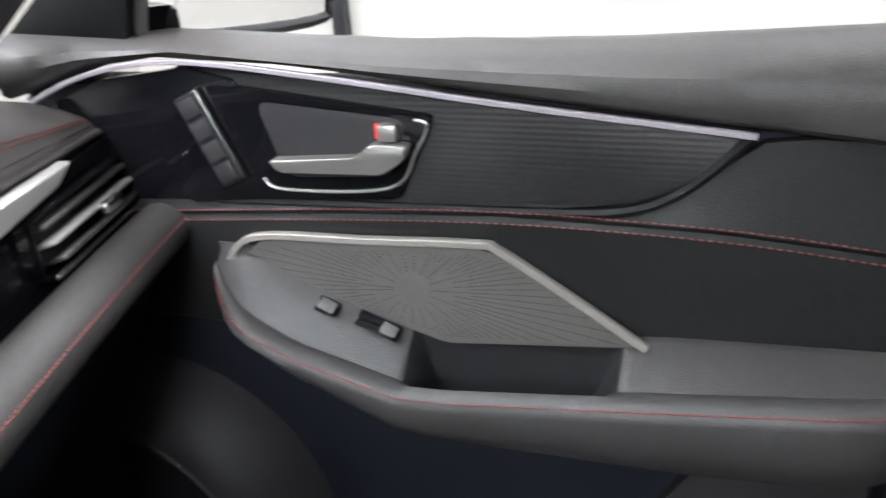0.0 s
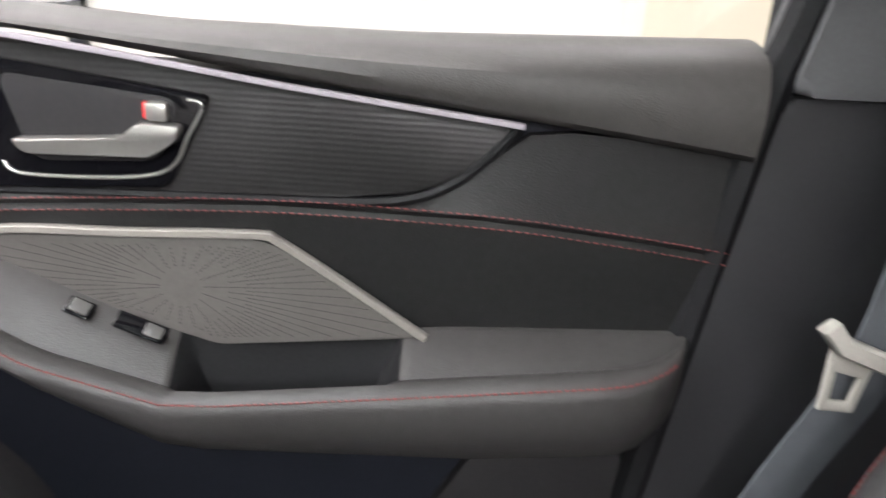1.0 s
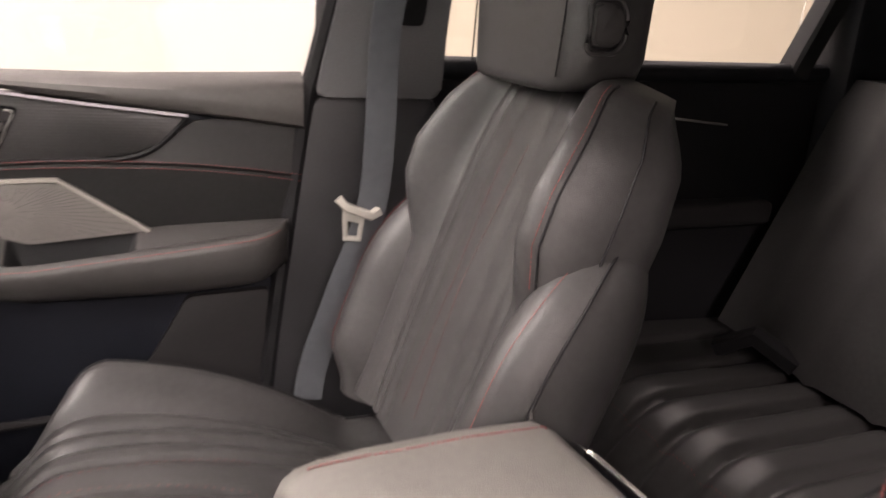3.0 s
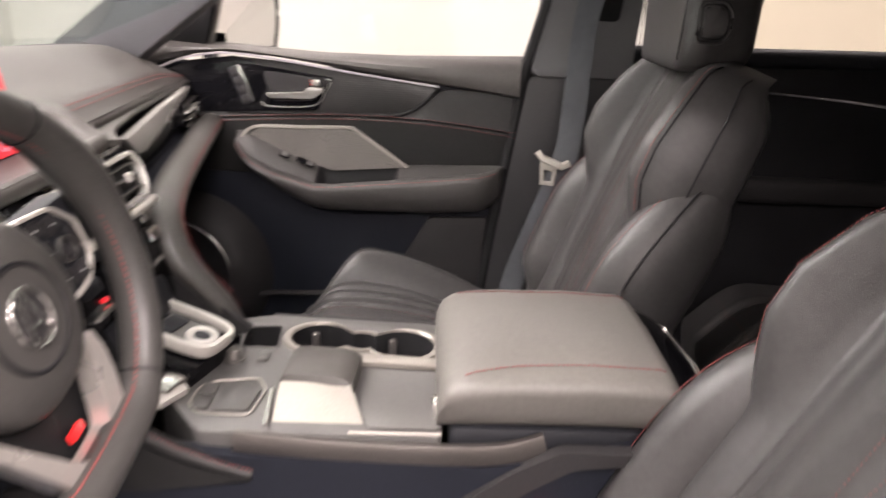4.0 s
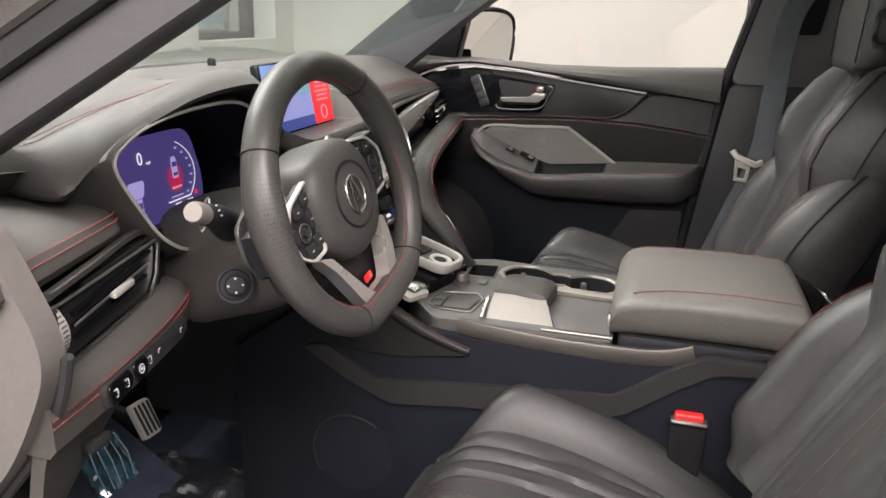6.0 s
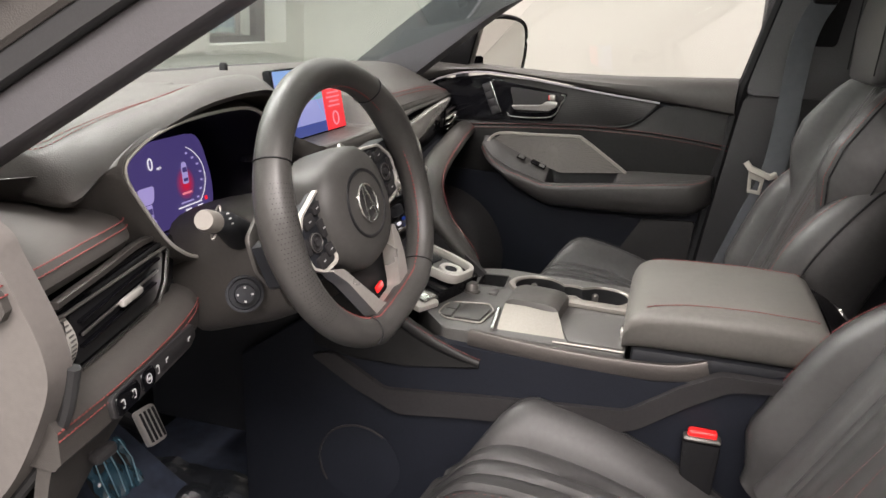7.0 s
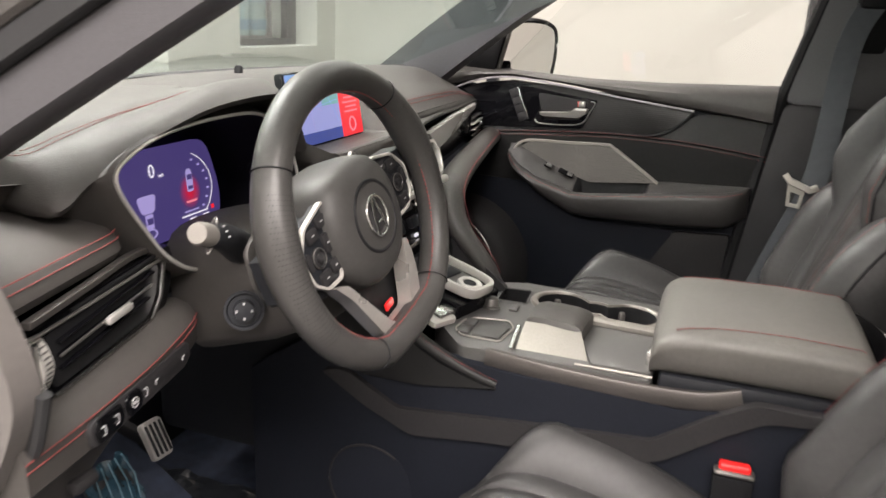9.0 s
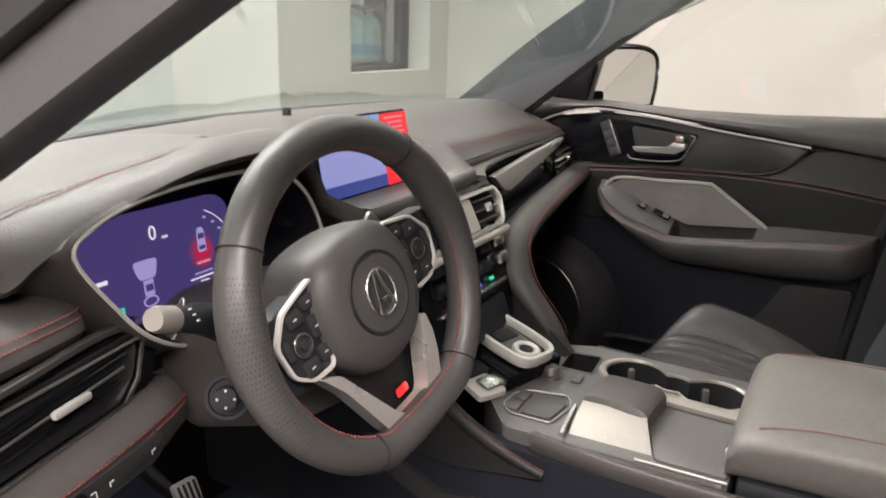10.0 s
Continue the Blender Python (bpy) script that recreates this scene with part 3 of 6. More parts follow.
for k in range(4):
    part("memory_button", box((0, 0.029 - 0.0195 * k, 0.004), (0.019, 0.0165, 0.004), 0.0015, bt), SOFT, door)
part("memory_rim", box((0.0135, 0, 0.003), (0.002, 0.080, 0.004), 0.0008, bt), CHROME, door)
# armrest with a pocket
TOPL = [(-0.125, 0.912), (-0.105, 0.905), (-0.08, 0.900), (0.08, 0.878), (0.225, 0.859), (0.265, 0.857), (0.36, 0.882), (0.42, 0.913), (0.447, 0.935)]
LOWL = [(-0.125, 0.850), (-0.09, 0.824), (0.03, 0.811), (0.24, 0.803), (0.27, 0.806), (0.35, 0.842), (0.41, 0.884), (0.440, 0.912)]
WALLZ = [(-0.125, 0.915), (0.05, 0.905), (0.09, 0.900), (0.235, 0.884), (0.30, 0.905), (0.42, 0.955)]
rings, floor_, seam_ = [], [], []
for s in [-0.1295, -0.128, -0.124, -0.117, -0.107, -0.095] + list(np.linspace(-0.08, 0.08, 8)) + list(np.linspace(0.088, 0.27, 40)) + list(np.linspace(0.28, 0.41, 10)) + [0.422, 0.434, 0.442, 0.447]:
    zt, zb, zw = along(TOPL, s), along(LOWL, s), along(WALLZ, s)
    e = math.sqrt(max(0.0, 1 - (max(0.0, -0.060 - s) / 0.0705) ** 2)) * smooth(0.456, 0.395, s) ** 0.5
    wi = 0.022 + 0.055 * e
    d = 0.055 * smooth(0.088, 0.116, s) * smooth(0.266, 0.240, s)
    mid = 0.5 * (zt + zw)
    rings.append([dp(s, z, wv) for wv, z in ((-0.01, zb - 0.008), (-0.01, zw), (0.008, zw), (0.013, zw + 0.001), (0.018, zw - d), (wi * 0.5, mid + 0.003 - d), (wi * 0.72, zt + 0.004 - d), (wi * 0.76, zt + 0.0055 - d * 0.3),
                                            (wi * 0.82, zt + 0.005), (wi * 0.92, zt + 0.002), (wi * 0.98, zt - 0.004), (wi, zt - 0.010), (wi * 0.96, zt * 0.5 + zb * 0.5), (wi * 0.84, zb + 0.010), (wi * 0.68, zb + 0.001), (wi * 0.4, zb - 0.006))])
    seam_.append(dp(s, zt - 0.0008, wi * 0.955 + 0.0005))
part("armrest", loft(rings), ARM_HIDE, door, "black leather armrest with a moulded pocket")
# Dark sheet just above the pocket floor, standing in for the shade inside.
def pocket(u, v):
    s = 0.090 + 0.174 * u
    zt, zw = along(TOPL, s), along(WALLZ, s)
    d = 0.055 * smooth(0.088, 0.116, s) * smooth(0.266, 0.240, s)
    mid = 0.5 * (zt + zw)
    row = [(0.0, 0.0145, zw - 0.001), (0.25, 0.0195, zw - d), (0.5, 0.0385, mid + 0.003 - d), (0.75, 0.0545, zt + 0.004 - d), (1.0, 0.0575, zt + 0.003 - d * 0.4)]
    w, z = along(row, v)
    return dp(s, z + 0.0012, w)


part("pocket_shade", sheet(pocket, 40, 8, lambda u, v: (0, 0, -0.0008)), POCKET_SHADE, door, "dark sheet in the armrest pocket, for its shade")
part("armrest_seam", stitches(seam_[3:-1], step=0.0052, size=0.0010), RED, door, "red stitched seam")
GR = [(0.400, 0.963), (0.205, 0.973), (0.185, 0.968), (0.074, 0.900), (0.10, 0.897), (0.235, 0.882), (0.43, 0.938)]
part("speaker_grille", dslab(rounded(GR, 0.008), 0.012, 0.010, 0.003), GRILLE, door, "perforated silver speaker grille")
part("grille_frame", bar([dp(s, z, 0.022) for s, z in spline([(0.435, 0.940), (0.405, 0.966), (0.30, 0.972), (0.205, 0.977), (0.185, 0.972), (0.13, 0.938), (0.072, 0.900)], 5)], 0.0062, 0.008, up=-DN), FRAME_GREY, door, "satin grey frame edge")
hole = bmesh.new()
c0 = (0.262, 0.930)
for k in range(110):
    a = 2 * math.pi * k / 110
    for r in np.arange(0.018, 0.22, 0.0034):
        s, z = c0[0] + r * math.cos(a) * 1.0, c0[1] + r * math.sin(a)
        zt = along([(0.074, 0.897), (0.185, 0.962), (0.205, 0.967), (0.40, 0.957), (0.43, 0.94)], s)
        zl = along([(0.074, 0.902), (0.10, 0.90), (0.235, 0.888), (0.43, 0.944)], s)
        if 0.085 < s < 0.425 and zl < z < zt and (r > 0.05 or k % 2 == 0) and (r > 0.1 or r * 84 > 3 or k % 3 == 0):
            q = [dp(s + math.cos(a) * du * 0.0013 - math.sin(a) * dz * 0.00045, z + math.sin(a) * du * 0.0013 + math.cos(a) * dz * 0.00045, 0.0224) for du, dz in ((-1, 0), (0, -1), (1, 0), (0, 1))]
            hole.faces.new([hole.verts.new(p) for p in q])
part("perforation", hole, BLACK, door, "rows of tiny dark holes")
part("speaker_badge", lathe([(0.0, 0.0), (0.014, 0.0), (0.0145, 0.0007), (0.012, 0.0010), (0.0, 0.0012)], 24, DM @ Matrix.Translation((-c0[0], c0[1] + 0.004, 0.0215))), GRILLE, door)
for s, z, ln in ((0.336, 0.912, 0.020), (0.290, 0.899, 0.040)):
    m = DM @ Matrix.Translation((-s, z, 0.036)) @ pose(0, 0, 0, -58, 0, -20)
    sw = part("window_switch", box((0, 0, 0.001), (ln, 0.015, 0.0035), 0.0015, m), PIANO, door)
    part("switch_key", box((0.010 if ln > 0.02 else 0, 0, 0.0035), (0.015, 0.011, 0.0035), 0.0015, m @ pose(0, 0, 0, 0, 8, 0)), HARD_GREY, sw, "grey rocker key")
# lower door
part("map_pocket", dslab(rounded([(0.024, 0.79), (-0.10, 0.80), (-0.085, 0.60), (0.135, 0.60), (0.075, 0.70)], 0.008), 0.0, 0.014, 0.005), SOFT, door)
part("pocket_lip", tube([dp(s, z, 0.03) for s, z in spline([(-0.07, 0.63), (0.10, 0.615), (0.283, 0.596), (0.388, 0.586), (0.50, 0.55), (0.62, 0.51)], 5)], 0.007, 8), SOFT, door)
rings = []
for k in range(9):
    t = k / 8
    rings.append([dp(0.575 + math.cos(a) * (0.195 - 0.04 * t - 0.03 * t * t), 0.625 + math.sin(a) * (0.185 - 0.03 * t - 0.02 * t * t), -0.005 + 0.080 * math.sin(t * 1.45)) for a in np.linspace(0, 2 * math.pi, 41)[:-1]])
part("speaker_pod", loft(rings), SOFT, door, "rounded speaker pod low in the door")
part("pod_ring", tube([dp(0.575 + math.cos(a) * 0.125, 0.625 + math.sin(a) * 0.133, 0.0765) for a in np.linspace(1.3, 3.3, 24)], 0.0026, 6), CHROME, door, "thin chrome arc")
part("pod_mesh", slab([(-0.575 + 0.120 * math.cos(a), 0.625 + 0.128 * math.sin(a)) for a in np.linspace(0, 2 * math.pi, 41)[:-1]], 0.003, DM, 0.001, 2, 0.0735), BLACK, door, "black speaker mesh")
# glass, frame, mirror
gl = part("door_glass", dslab([(-0.17, 1.12), (-0.23, 1.36), (-0.20, 1.47), (0.25, 1.40), (0.50, 1.13)], -0.032, 0.004), GLASS, door, "clear side window glass")
gl.visible_shadow = False
part("rear_frame", bar([dp(-0.172, 1.05, -0.02), dp(-0.185, 1.15, -0.02), dp(-0.235, 1.35, -0.02), dp(-0.25, 1.45, -0.03)], 0.03, 0.035, up=DN), RUBBER, door, "black window frame")
part("mirror_sail", dslab(rounded([(0.66, 1.12), (0.515, 1.12), (0.490, 1.215), (0.52, 1.22)], 0.01), -0.03, 0.03, 0.004), BLACK, door, "black mirror sail panel")
part("frame_post", bar([dp(0.510, 1.115, -0.012), dp(0.475, 1.25, -0.014)], 0.008, 0.010, up=DN), SATIN_DARK, door)
mir = thing("door_mirror", dp(0.42, 1.14, -0.15), "black door mirror reflecting the pale wall", "mirror")
MO = [(0.869, 0.214, 1.243), (0.977, 0.151, 1.252), (1.041, 0.115, 1.238), (1.056, 0.106, 1.198), (1.05, 0.11, 1.125), (1.028, 0.122, 1.107), (0.888, 0.203, 1.118), (0.85, 0.225, 1.144), (0.847, 0.226, 1.212)]
cen = sum((Vector(p) for p in MO), Vector()) / len(MO)
ro = [Vector(p) for p in spline(MO, 4, True)]
housing = loft([[cen + (p - cen) * k + V(0.028, 0.05, 0) * d for p in ro] for k, d in ((1.0, 0), (1.06, 0.1), (1.08, 0.5), (0.95, 1.1), (0.6, 1.6))])
part("housing", housing, PIANO, mir)
part("mirror_glass", loft([[cen + (p - cen) * k + V(-0.002, -0.0035, 0) * d for p in ro] for k, d in ((0.95, -0.2), (0.94, 0.9))]), MIRROR, mir, "silvered mirror glass")
part("mirror_rim", tube(list(ro) + [ro[0]], 0.0075, 8), PIANO, mir)
part("mirror_arm", bar([dp(0.50, 1.135, -0.02), (0.90, 0.25, 1.13)], 0.05, 0.035), PIANO, mir)

# ---- dashboard ----
dash = thing("dashboard", (0, 0.3, 0.6), "soft dark grey dashboard with red seams and silver trim", "dashboard")
LIP = [(-0.60, 0.26, 1.119), (-0.585, 0.238, 1.121), (-0.54, 0.235, 1.130), (-0.49, 0.235, 1.137), (-0.42, 0.235, 1.146), (-0.337, 0.243, 1.151), (-0.25, 0.250, 1.153),
       (-0.228, 0.20, 1.10), (-0.205, 0.145, 1.074), (-0.19, 0.135, 1.070), (-0.08, 0.122, 1.076), (0.04, 0.118, 1.083), (0.075, 0.135, 1.085), (0.11, 0.165, 1.086), (0.30, 0.187, 1.081), (0.50, 0.212, 1.074), (0.68, 0.236, 1.066), (0.80, 0.254, 1.059)]
FRONT = [(-0.6, 0.40, 1.132), (-0.4, 0.50, 1.134), (0, 0.55, 1.138), (0.4, 0.48, 1.138), (0.62, 0.40, 1.130), (0.72, 0.36, 1.105), (0.80, 0.33, 1.078)]


def dash_top(u, v):
    x = -0.60 + 1.40 * u
    yr, zr = along(LIP, x)
    yf, zf = along(FRONT, x)
    full = (0.25 + 0.75 * smooth(-0.2, 0.1, x)) * (1 - 0.8 * smooth(0.55, 0.80, x))
    bulge = (0.022 * math.sin(math.pi * v) + 0.012 * smooth(0.7, 1.0, v) * (1 - smooth(0.9, 1.0, v))) * full
    z = zf + (zr - zf) * v ** 1.6 + bulge
    dip = smooth(-0.275, -0.245, x) * smooth(0.062, 0.030, x) * smooth(0.70, 0.76, v)   # sunken shelf below the screen
    flat = 1.068 + (zr - 1.068) * smooth(0.86, 1.0, v)
    return (x, yf + (yr - yf) * v, z + (flat - z) * dip)


part("top_pad", sheet(dash_top, 130, 44, lambda u, v: (0, 0.006, -0.022)), SOFT_LIGHT, dash, "soft grained dark grey top pad")
# brow over the instruments: seam line, lower edge
BROW = [(-0.585, 0.40, 1.130, -0.597, 0.38, 1.108), (-0.587, 0.31, 1.124, -0.603, 0.285, 1.094), (-0.592, 0.243, 1.121, -0.608, 0.192, 1.081), (-0.545, 0.237, 1.130, -0.577, 0.180, 1.099), (-0.49, 0.237, 1.139, -0.547, 0.174, 1.116),
        (-0.42, 0.237, 1.147, -0.488, 0.165, 1.138), (-0.337, 0.244, 1.154, -0.428, 0.157, 1.154), (-0.275, 0.25, 1.156, -0.347, 0.153, 1.160), (-0.25, 0.25, 1.154, -0.300, 0.152, 1.155), (-0.236, 0.245, 1.136, -0.264, 0.154, 1.124), (-0.226, 0.235, 1.10, -0.243, 0.155, 1.088)]
rings, brow_seam = [], [[], []]
for q in spline(BROW, 5):
    a, e = Vector(q[:3]), Vector(q[3:])
    d = e - a
    up = V(0, -0.35, 1).normalized() * d.length
    rings.append([a + d * t + up * (0.16 * t * (1 - t) * 2 + lift) for t, lift in ((0.0, 0.0), (0.06, -0.012), (0.12, 0.012), (0.35, 0.03), (0.6, 0.035), (0.8, 0.02), (0.93, 0.0))]
                 + [e + V(0, -0.001, -0.003), e + V(0.002, 0.004, -0.009), e + V(0.008, 0.022, -0.011), a + V(0.02, 0.02, -0.035)])
    for k, t in enumerate((0.02, 0.13)):
        brow_seam[k].append(a + d * t + up * (0.32 * t * (1 - t) + 0.014) + V(0, 0, 0.0006))
part("brow_pad", loft(rings), SOFT_LIGHT, dash, "padded leather brow over the instruments", 50)
for ln in brow_seam:
    part("brow_seam", stitches(ln[4:-8], size=0.0006), RED, dash, "red stitched seam")
part("edge_roll", tube([(x, y + 0.007, z - 0.009) for x, y, z in spline(LIP[9:], 5)], 0.0105, 12), SOFT_LIGHT, dash, "padded front edge of the top pad", 60)
for off in (0.0, 0.010):
    part("top_seam", stitches([Vector(dash_top(u, 0.93 + off * 2)) + V(0, 0, 0.0008) for u in np.linspace(0.510, 0.995, 80)], step=0.0055), RED, dash, "red stitched seam")
part("sun_sensor", lathe([(0, 0), (0.007, 0), (0.007, 0.008), (0.005, 0.012), (0, 0.0125)], 16, Matrix.Translation((-0.02, 0.40, 1.150))), BLACK, dash, "small black light sensor")
# instrument cluster
RIM = [(-0.558, 1.097), (-0.536, 1.118), (-0.49, 1.131), (-0.42, 1.137), (-0.34, 1.136), (-0.295, 1.122), (-0.262, 1.095), (-0.240, 1.055), (-0.234, 1.02), (-0.26, 0.99), (-0.35, 0.978), (-0.44, 0.982), (-0.49, 1.006), (-0.525, 1.045)]
rimp = [tuple(q) for q in spline(RIM, 5, True)]
RC = (-0.395, 1.055)


EDGE = [(q[3], q[5]) for q in BROW] + [(-0.15, 1.06), (0.0, 1.05)]


def rim_ring(k, y):
    return [(RC[0] + (x - RC[0]) * k, y + 0.05 * (x + 0.395) * 0.3, RC[1] + (z - RC[1]) * k) for x, z in rimp]


part("cluster_cavity", loft([rim_ring(1.0, 0.174), rim_ring(0.97, 0.20), rim_ring(0.93, 0.262), rim_ring(0.90, 0.285), rim_ring(0.02, 0.287)], caps=False), BLACK, dash, "black instrument hood lining")
part("binnacle", loft([rim_ring(1.0, 0.172), rim_ring(1.025, 0.168), rim_ring(1.045, 0.172)] + [[(x, y, min(z, along(EDGE, x) - dz)) for x, y, z in rim_ring(k, y_)] for k, y_, dz in ((1.09, 0.186, 0.005), (1.30, 0.226, 0.010), (1.62, 0.300, 0.016))], caps=False), SOFT_LIGHT, dash, "smooth grey cluster surround")
CM = Matrix.Translation((-0.393, 0.262, 1.040)) @ pose(0, 0, 0, 84, 0, 2)
clu = part("cluster_screen", slab(rounded([(-0.118, -0.050), (0.105, -0.052), (0.112, -0.01), (0.095, 0.055), (-0.110, 0.055), (-0.125, -0.01)], 0.022, 5), 0.006, CM, 0.001), SCREEN_BLUE, dash, "lit violet-blue instrument screen")
part("cluster_rim", tube(rim_ring(1.0, 0.169) + rim_ring(1.0, 0.169)[:1], 0.0022, 6), SATIN, dash, "slim silver rim")


def mark(c, s, mat, parent, m, name="screen_mark", label=""):
    return part(name, box((c[0], c[1], 0.0068), (s[0], s[1], 0.0008), 0, m), mat, parent, label)


def text(body, size, m, mat, parent, name="lettering"):
    cu = bpy.data.curves.new(name, "FONT")
    cu.body, cu.size, cu.align_x, cu.align_y, cu.extrude = body, size, "CENTER", "CENTER", 0.0002
    tmp = new(name + "_tmp", cu)
    dg = bpy.context.evaluated_depsgraph_get()
    me = bpy.data.meshes.new_from_object(tmp.evaluated_get(dg))
    bpy.data.objects.remove(tmp)
    me.transform(m)
    me.materials.clear()
    me.materials.append(mat)
    ob = new(name, me)
    ob.parent, ob.matrix_parent_inverse = parent, parent.matrix_world.inverted()
    return ob


text("0", 0.021, CM @ Matrix.Translation((-0.012, 0.030, 0.0070)), MARK_WHITE, clu)
text("mph", 0.005, CM @ Matrix.Translation((0.003, 0.024, 0.0070)), MARK_WHITE, clu)
part("screen_mark", slab(rounded([(-0.043, 0.006), (-0.011, 0.006), (-0.016, -0.014), (-0.037, -0.014)], 0.006), 0.0008, CM @ Matrix.Translation((0, 0, 0.0062))), MARK_DIM, clu)
mark((-0.0265, -0.023), (0.012, 0.016), MARK_DIM, clu, CM)
mark((-0.0265, -0.0225), (0.009, 0.007), SCREEN_BLUE, clu, CM @ Matrix.Translation((0, 0, 0.0006)))
part("screen_mark", tube([CM @ V(-0.0265 + 0.009 * math.cos(a), -0.037 + 0.005 * math.sin(a), 0.0068) for a in np.linspace(0, 2 * math.pi, 20)], 0.0009, 5), MARK_DIM, clu)
for k in range(6):   # red halo behind the small car picture
    r = 0.021 - 0.003 * k
    part("screen_mark", slab([(0.052 + r * math.cos(a), -0.004 + 1.05 * r * math.sin(a)) for a in np.linspace(0, 2 * math.pi, 25)[:-1]], 0.0002, CM @ Matrix.Translation((0, 0, 0.0061 + 0.00016 * k))), HALO[k], clu)
part("screen_mark", slab(rounded([(0.046, -0.004), (0.058, -0.004), (0.0575, 0.018), (0.0555, 0.023), (0.0485, 0.023), (0.0465, 0.018)], 0.003), 0.0006, CM @ Matrix.Translation((0, 0, 0.0070))), MARK_DIM, clu)
for zz, hh in ((0.0135, 0.006), (0.001, 0.004)):
    part("screen_mark", box((0.052, zz, 0.0077), (0.009, hh, 0.0004), 0, CM), SCREEN_BLUE, clu)
mark((0.052, -0.0155), (0.020, 0.0026), MARK_PINK, clu, CM)
mark((0.050, -0.0265), (0.026, 0.0016), MARK_DIM, clu, CM)
mark((0.055, -0.0315), (0.05, 0.0014), MARK_WHITE, clu, CM)
mark((0.05, -0.037), (0.012, 0.003), MARK_WHITE, clu, CM)
mark((0.076, -0.037), (0.012, 0.003), MARK_WHITE, clu, CM)
mark((0.091, -0.030), (0.005, 0.005), MARK_RED, clu, CM)
mark((-0.085, -0.004), (0.022, 0.004), MARK_WHITE, clu, CM)
mark((-0.088, -0.026), (0.006, 0.006), MARK_RED, clu, CM)
mark((-0.064, -0.037), (0.008, 0.007), MARK_GREEN, clu, CM)
part("screen_mark", tube([CM @ V(0.030 + 0.066 * math.cos(a), 0.0 + 0.046 * math.sin(a), 0.0066) for a in np.linspace(-0.75, 1.05, 24)], 0.0005, 5), MARK_WHITE, clu)
for k in range(7):
    a = -0.7 + 0.28 * k
    part("screen_mark", box((0, 0, 0), (0.004, 0.0022, 0.0008), 0, CM @ Matrix.Translation((0.030 + 0.057 * math.cos(a), 0.039 * math.sin(a), 0.0068))), MARK_DIM, clu)
# centre screen
SM = Matrix.Translation((-0.0895, 0.214, 1.117)) @ pose(0, 0, 0, 80, 0, 0)
scr = part("centre_screen", box((0, 0, 0), (0.216, 0.104, 0.014), 0.004, SM), PIANO, dash, "wide centre screen, lit")
part("screen_glass", box((0, 0, 0.0075), (0.208, 0.096, 0.001), 0, SM), SCREEN_MAP, scr, "pale blue map picture")
part("screen_mark", box((-0.034, -0.040, 0.0084), (0.140, 0.016, 0.0006), 0, SM), SCREEN_BAR, scr)
part("screen_mark", box((0.070, 0.0, 0.0086), (0.068, 0.097, 0.0006), 0, SM), MARK_RED, scr, "red warning panel")
for k in range(9):
    part("text_bar", box((0.070 + 0.002 * (k % 2), 0.042 - 0.0068 * k, 0.0092), (0.048 - 0.006 * (k * 5 % 3), 0.0026, 0.0004), 0, SM), MARK_PINK, scr)
part("text_bar", tube([SM @ V(0.070 + 0.010 * math.cos(a), -0.032 + 0.010 * math.sin(a), 0.0090) for a in np.linspace(0, 2 * math.pi, 20)], 0.0016, 5), MARK_PINK, scr)
part("screen_mark", box((-0.034, 0.040, 0.0082), (0.140, 0.018, 0.0005), 0, SM), SCREEN_SKY, scr, "pale blue header band")
for k, (a, b) in enumerate((((-0.10, 0.022), (-0.02, -0.004)), ((-0.098, -0.010), (0.030, 0.008)), ((-0.060, 0.030), (-0.045, -0.030)), ((-0.010, 0.028), (0.030, -0.024)))):
    part("map_line", bar([SM @ V(*a, 0.0086), SM @ V((a[0] + b[0]) / 2, (a[1] + b[1]) / 2 + 0.003, 0.0086), SM @ V(*b, 0.0086)], 0.0008, 0.0004, up=SM.to_3x3() @ V(0, 0, 1)), (MARK_DIM, SCREEN_SKY)[k % 2], scr)
part("screen_mark", box((0.010, 0.022, 0.0083), (0.05, 0.04, 0.0005), 0, SM), SCREEN_GREEN, scr)
part("screen_foot", loft([[(-0.110 + 0.145 * math.cos(a) * k, 0.225 + 0.05 * math.sin(a) * k, 1.062 + h) for a in np.linspace(0, 2 * math.pi, 33)[:-1]] for k, h in ((1.0, -0.010), (0.98, 0.0), (0.9, 0.004))]), BLACK, dash)
# passenger face
FACE = [(0.095, 0.120, 1.058), (0.15, 0.150, 1.062), (0.3, 0.178, 1.060), (0.8, 0.248, 1.045)]
part("face_upper", sheet(lambda u, v: (0.10 + 0.70 * u, along(FACE, 0.10 + 0.70 * u)[0] - 0.012 * v + 0.02 * v * v, along(FACE, 0.10 + 0.70 * u)[1] + 0.010 - 0.010 * v), 20, 4, lambda u, v: (0, 0.03, 0)), SOFT_LIGHT, dash)
tri = [(0.196, 1.049), (0.262, 1.013), (0.300, 1.010), (0.46, 1.022), (0.70, 1.041), (0.725, 1.053), (0.45, 1.054)]
XZ = Matrix(((1, 0, 0, 0), (0, 0, -1, 0), (0, 1, 0, 0), (0, 0, 0, 1)))   # own x: across, y: up, z: towards the seats
part("silver_trim", slab(tri, 0.012, Matrix.Translation((0, 0.137, 0)) @ pose(0, 0, 0, 0, 0, 7.6) @ XZ, 0.003), POLISHED, dash, "polished silver wedge trim")
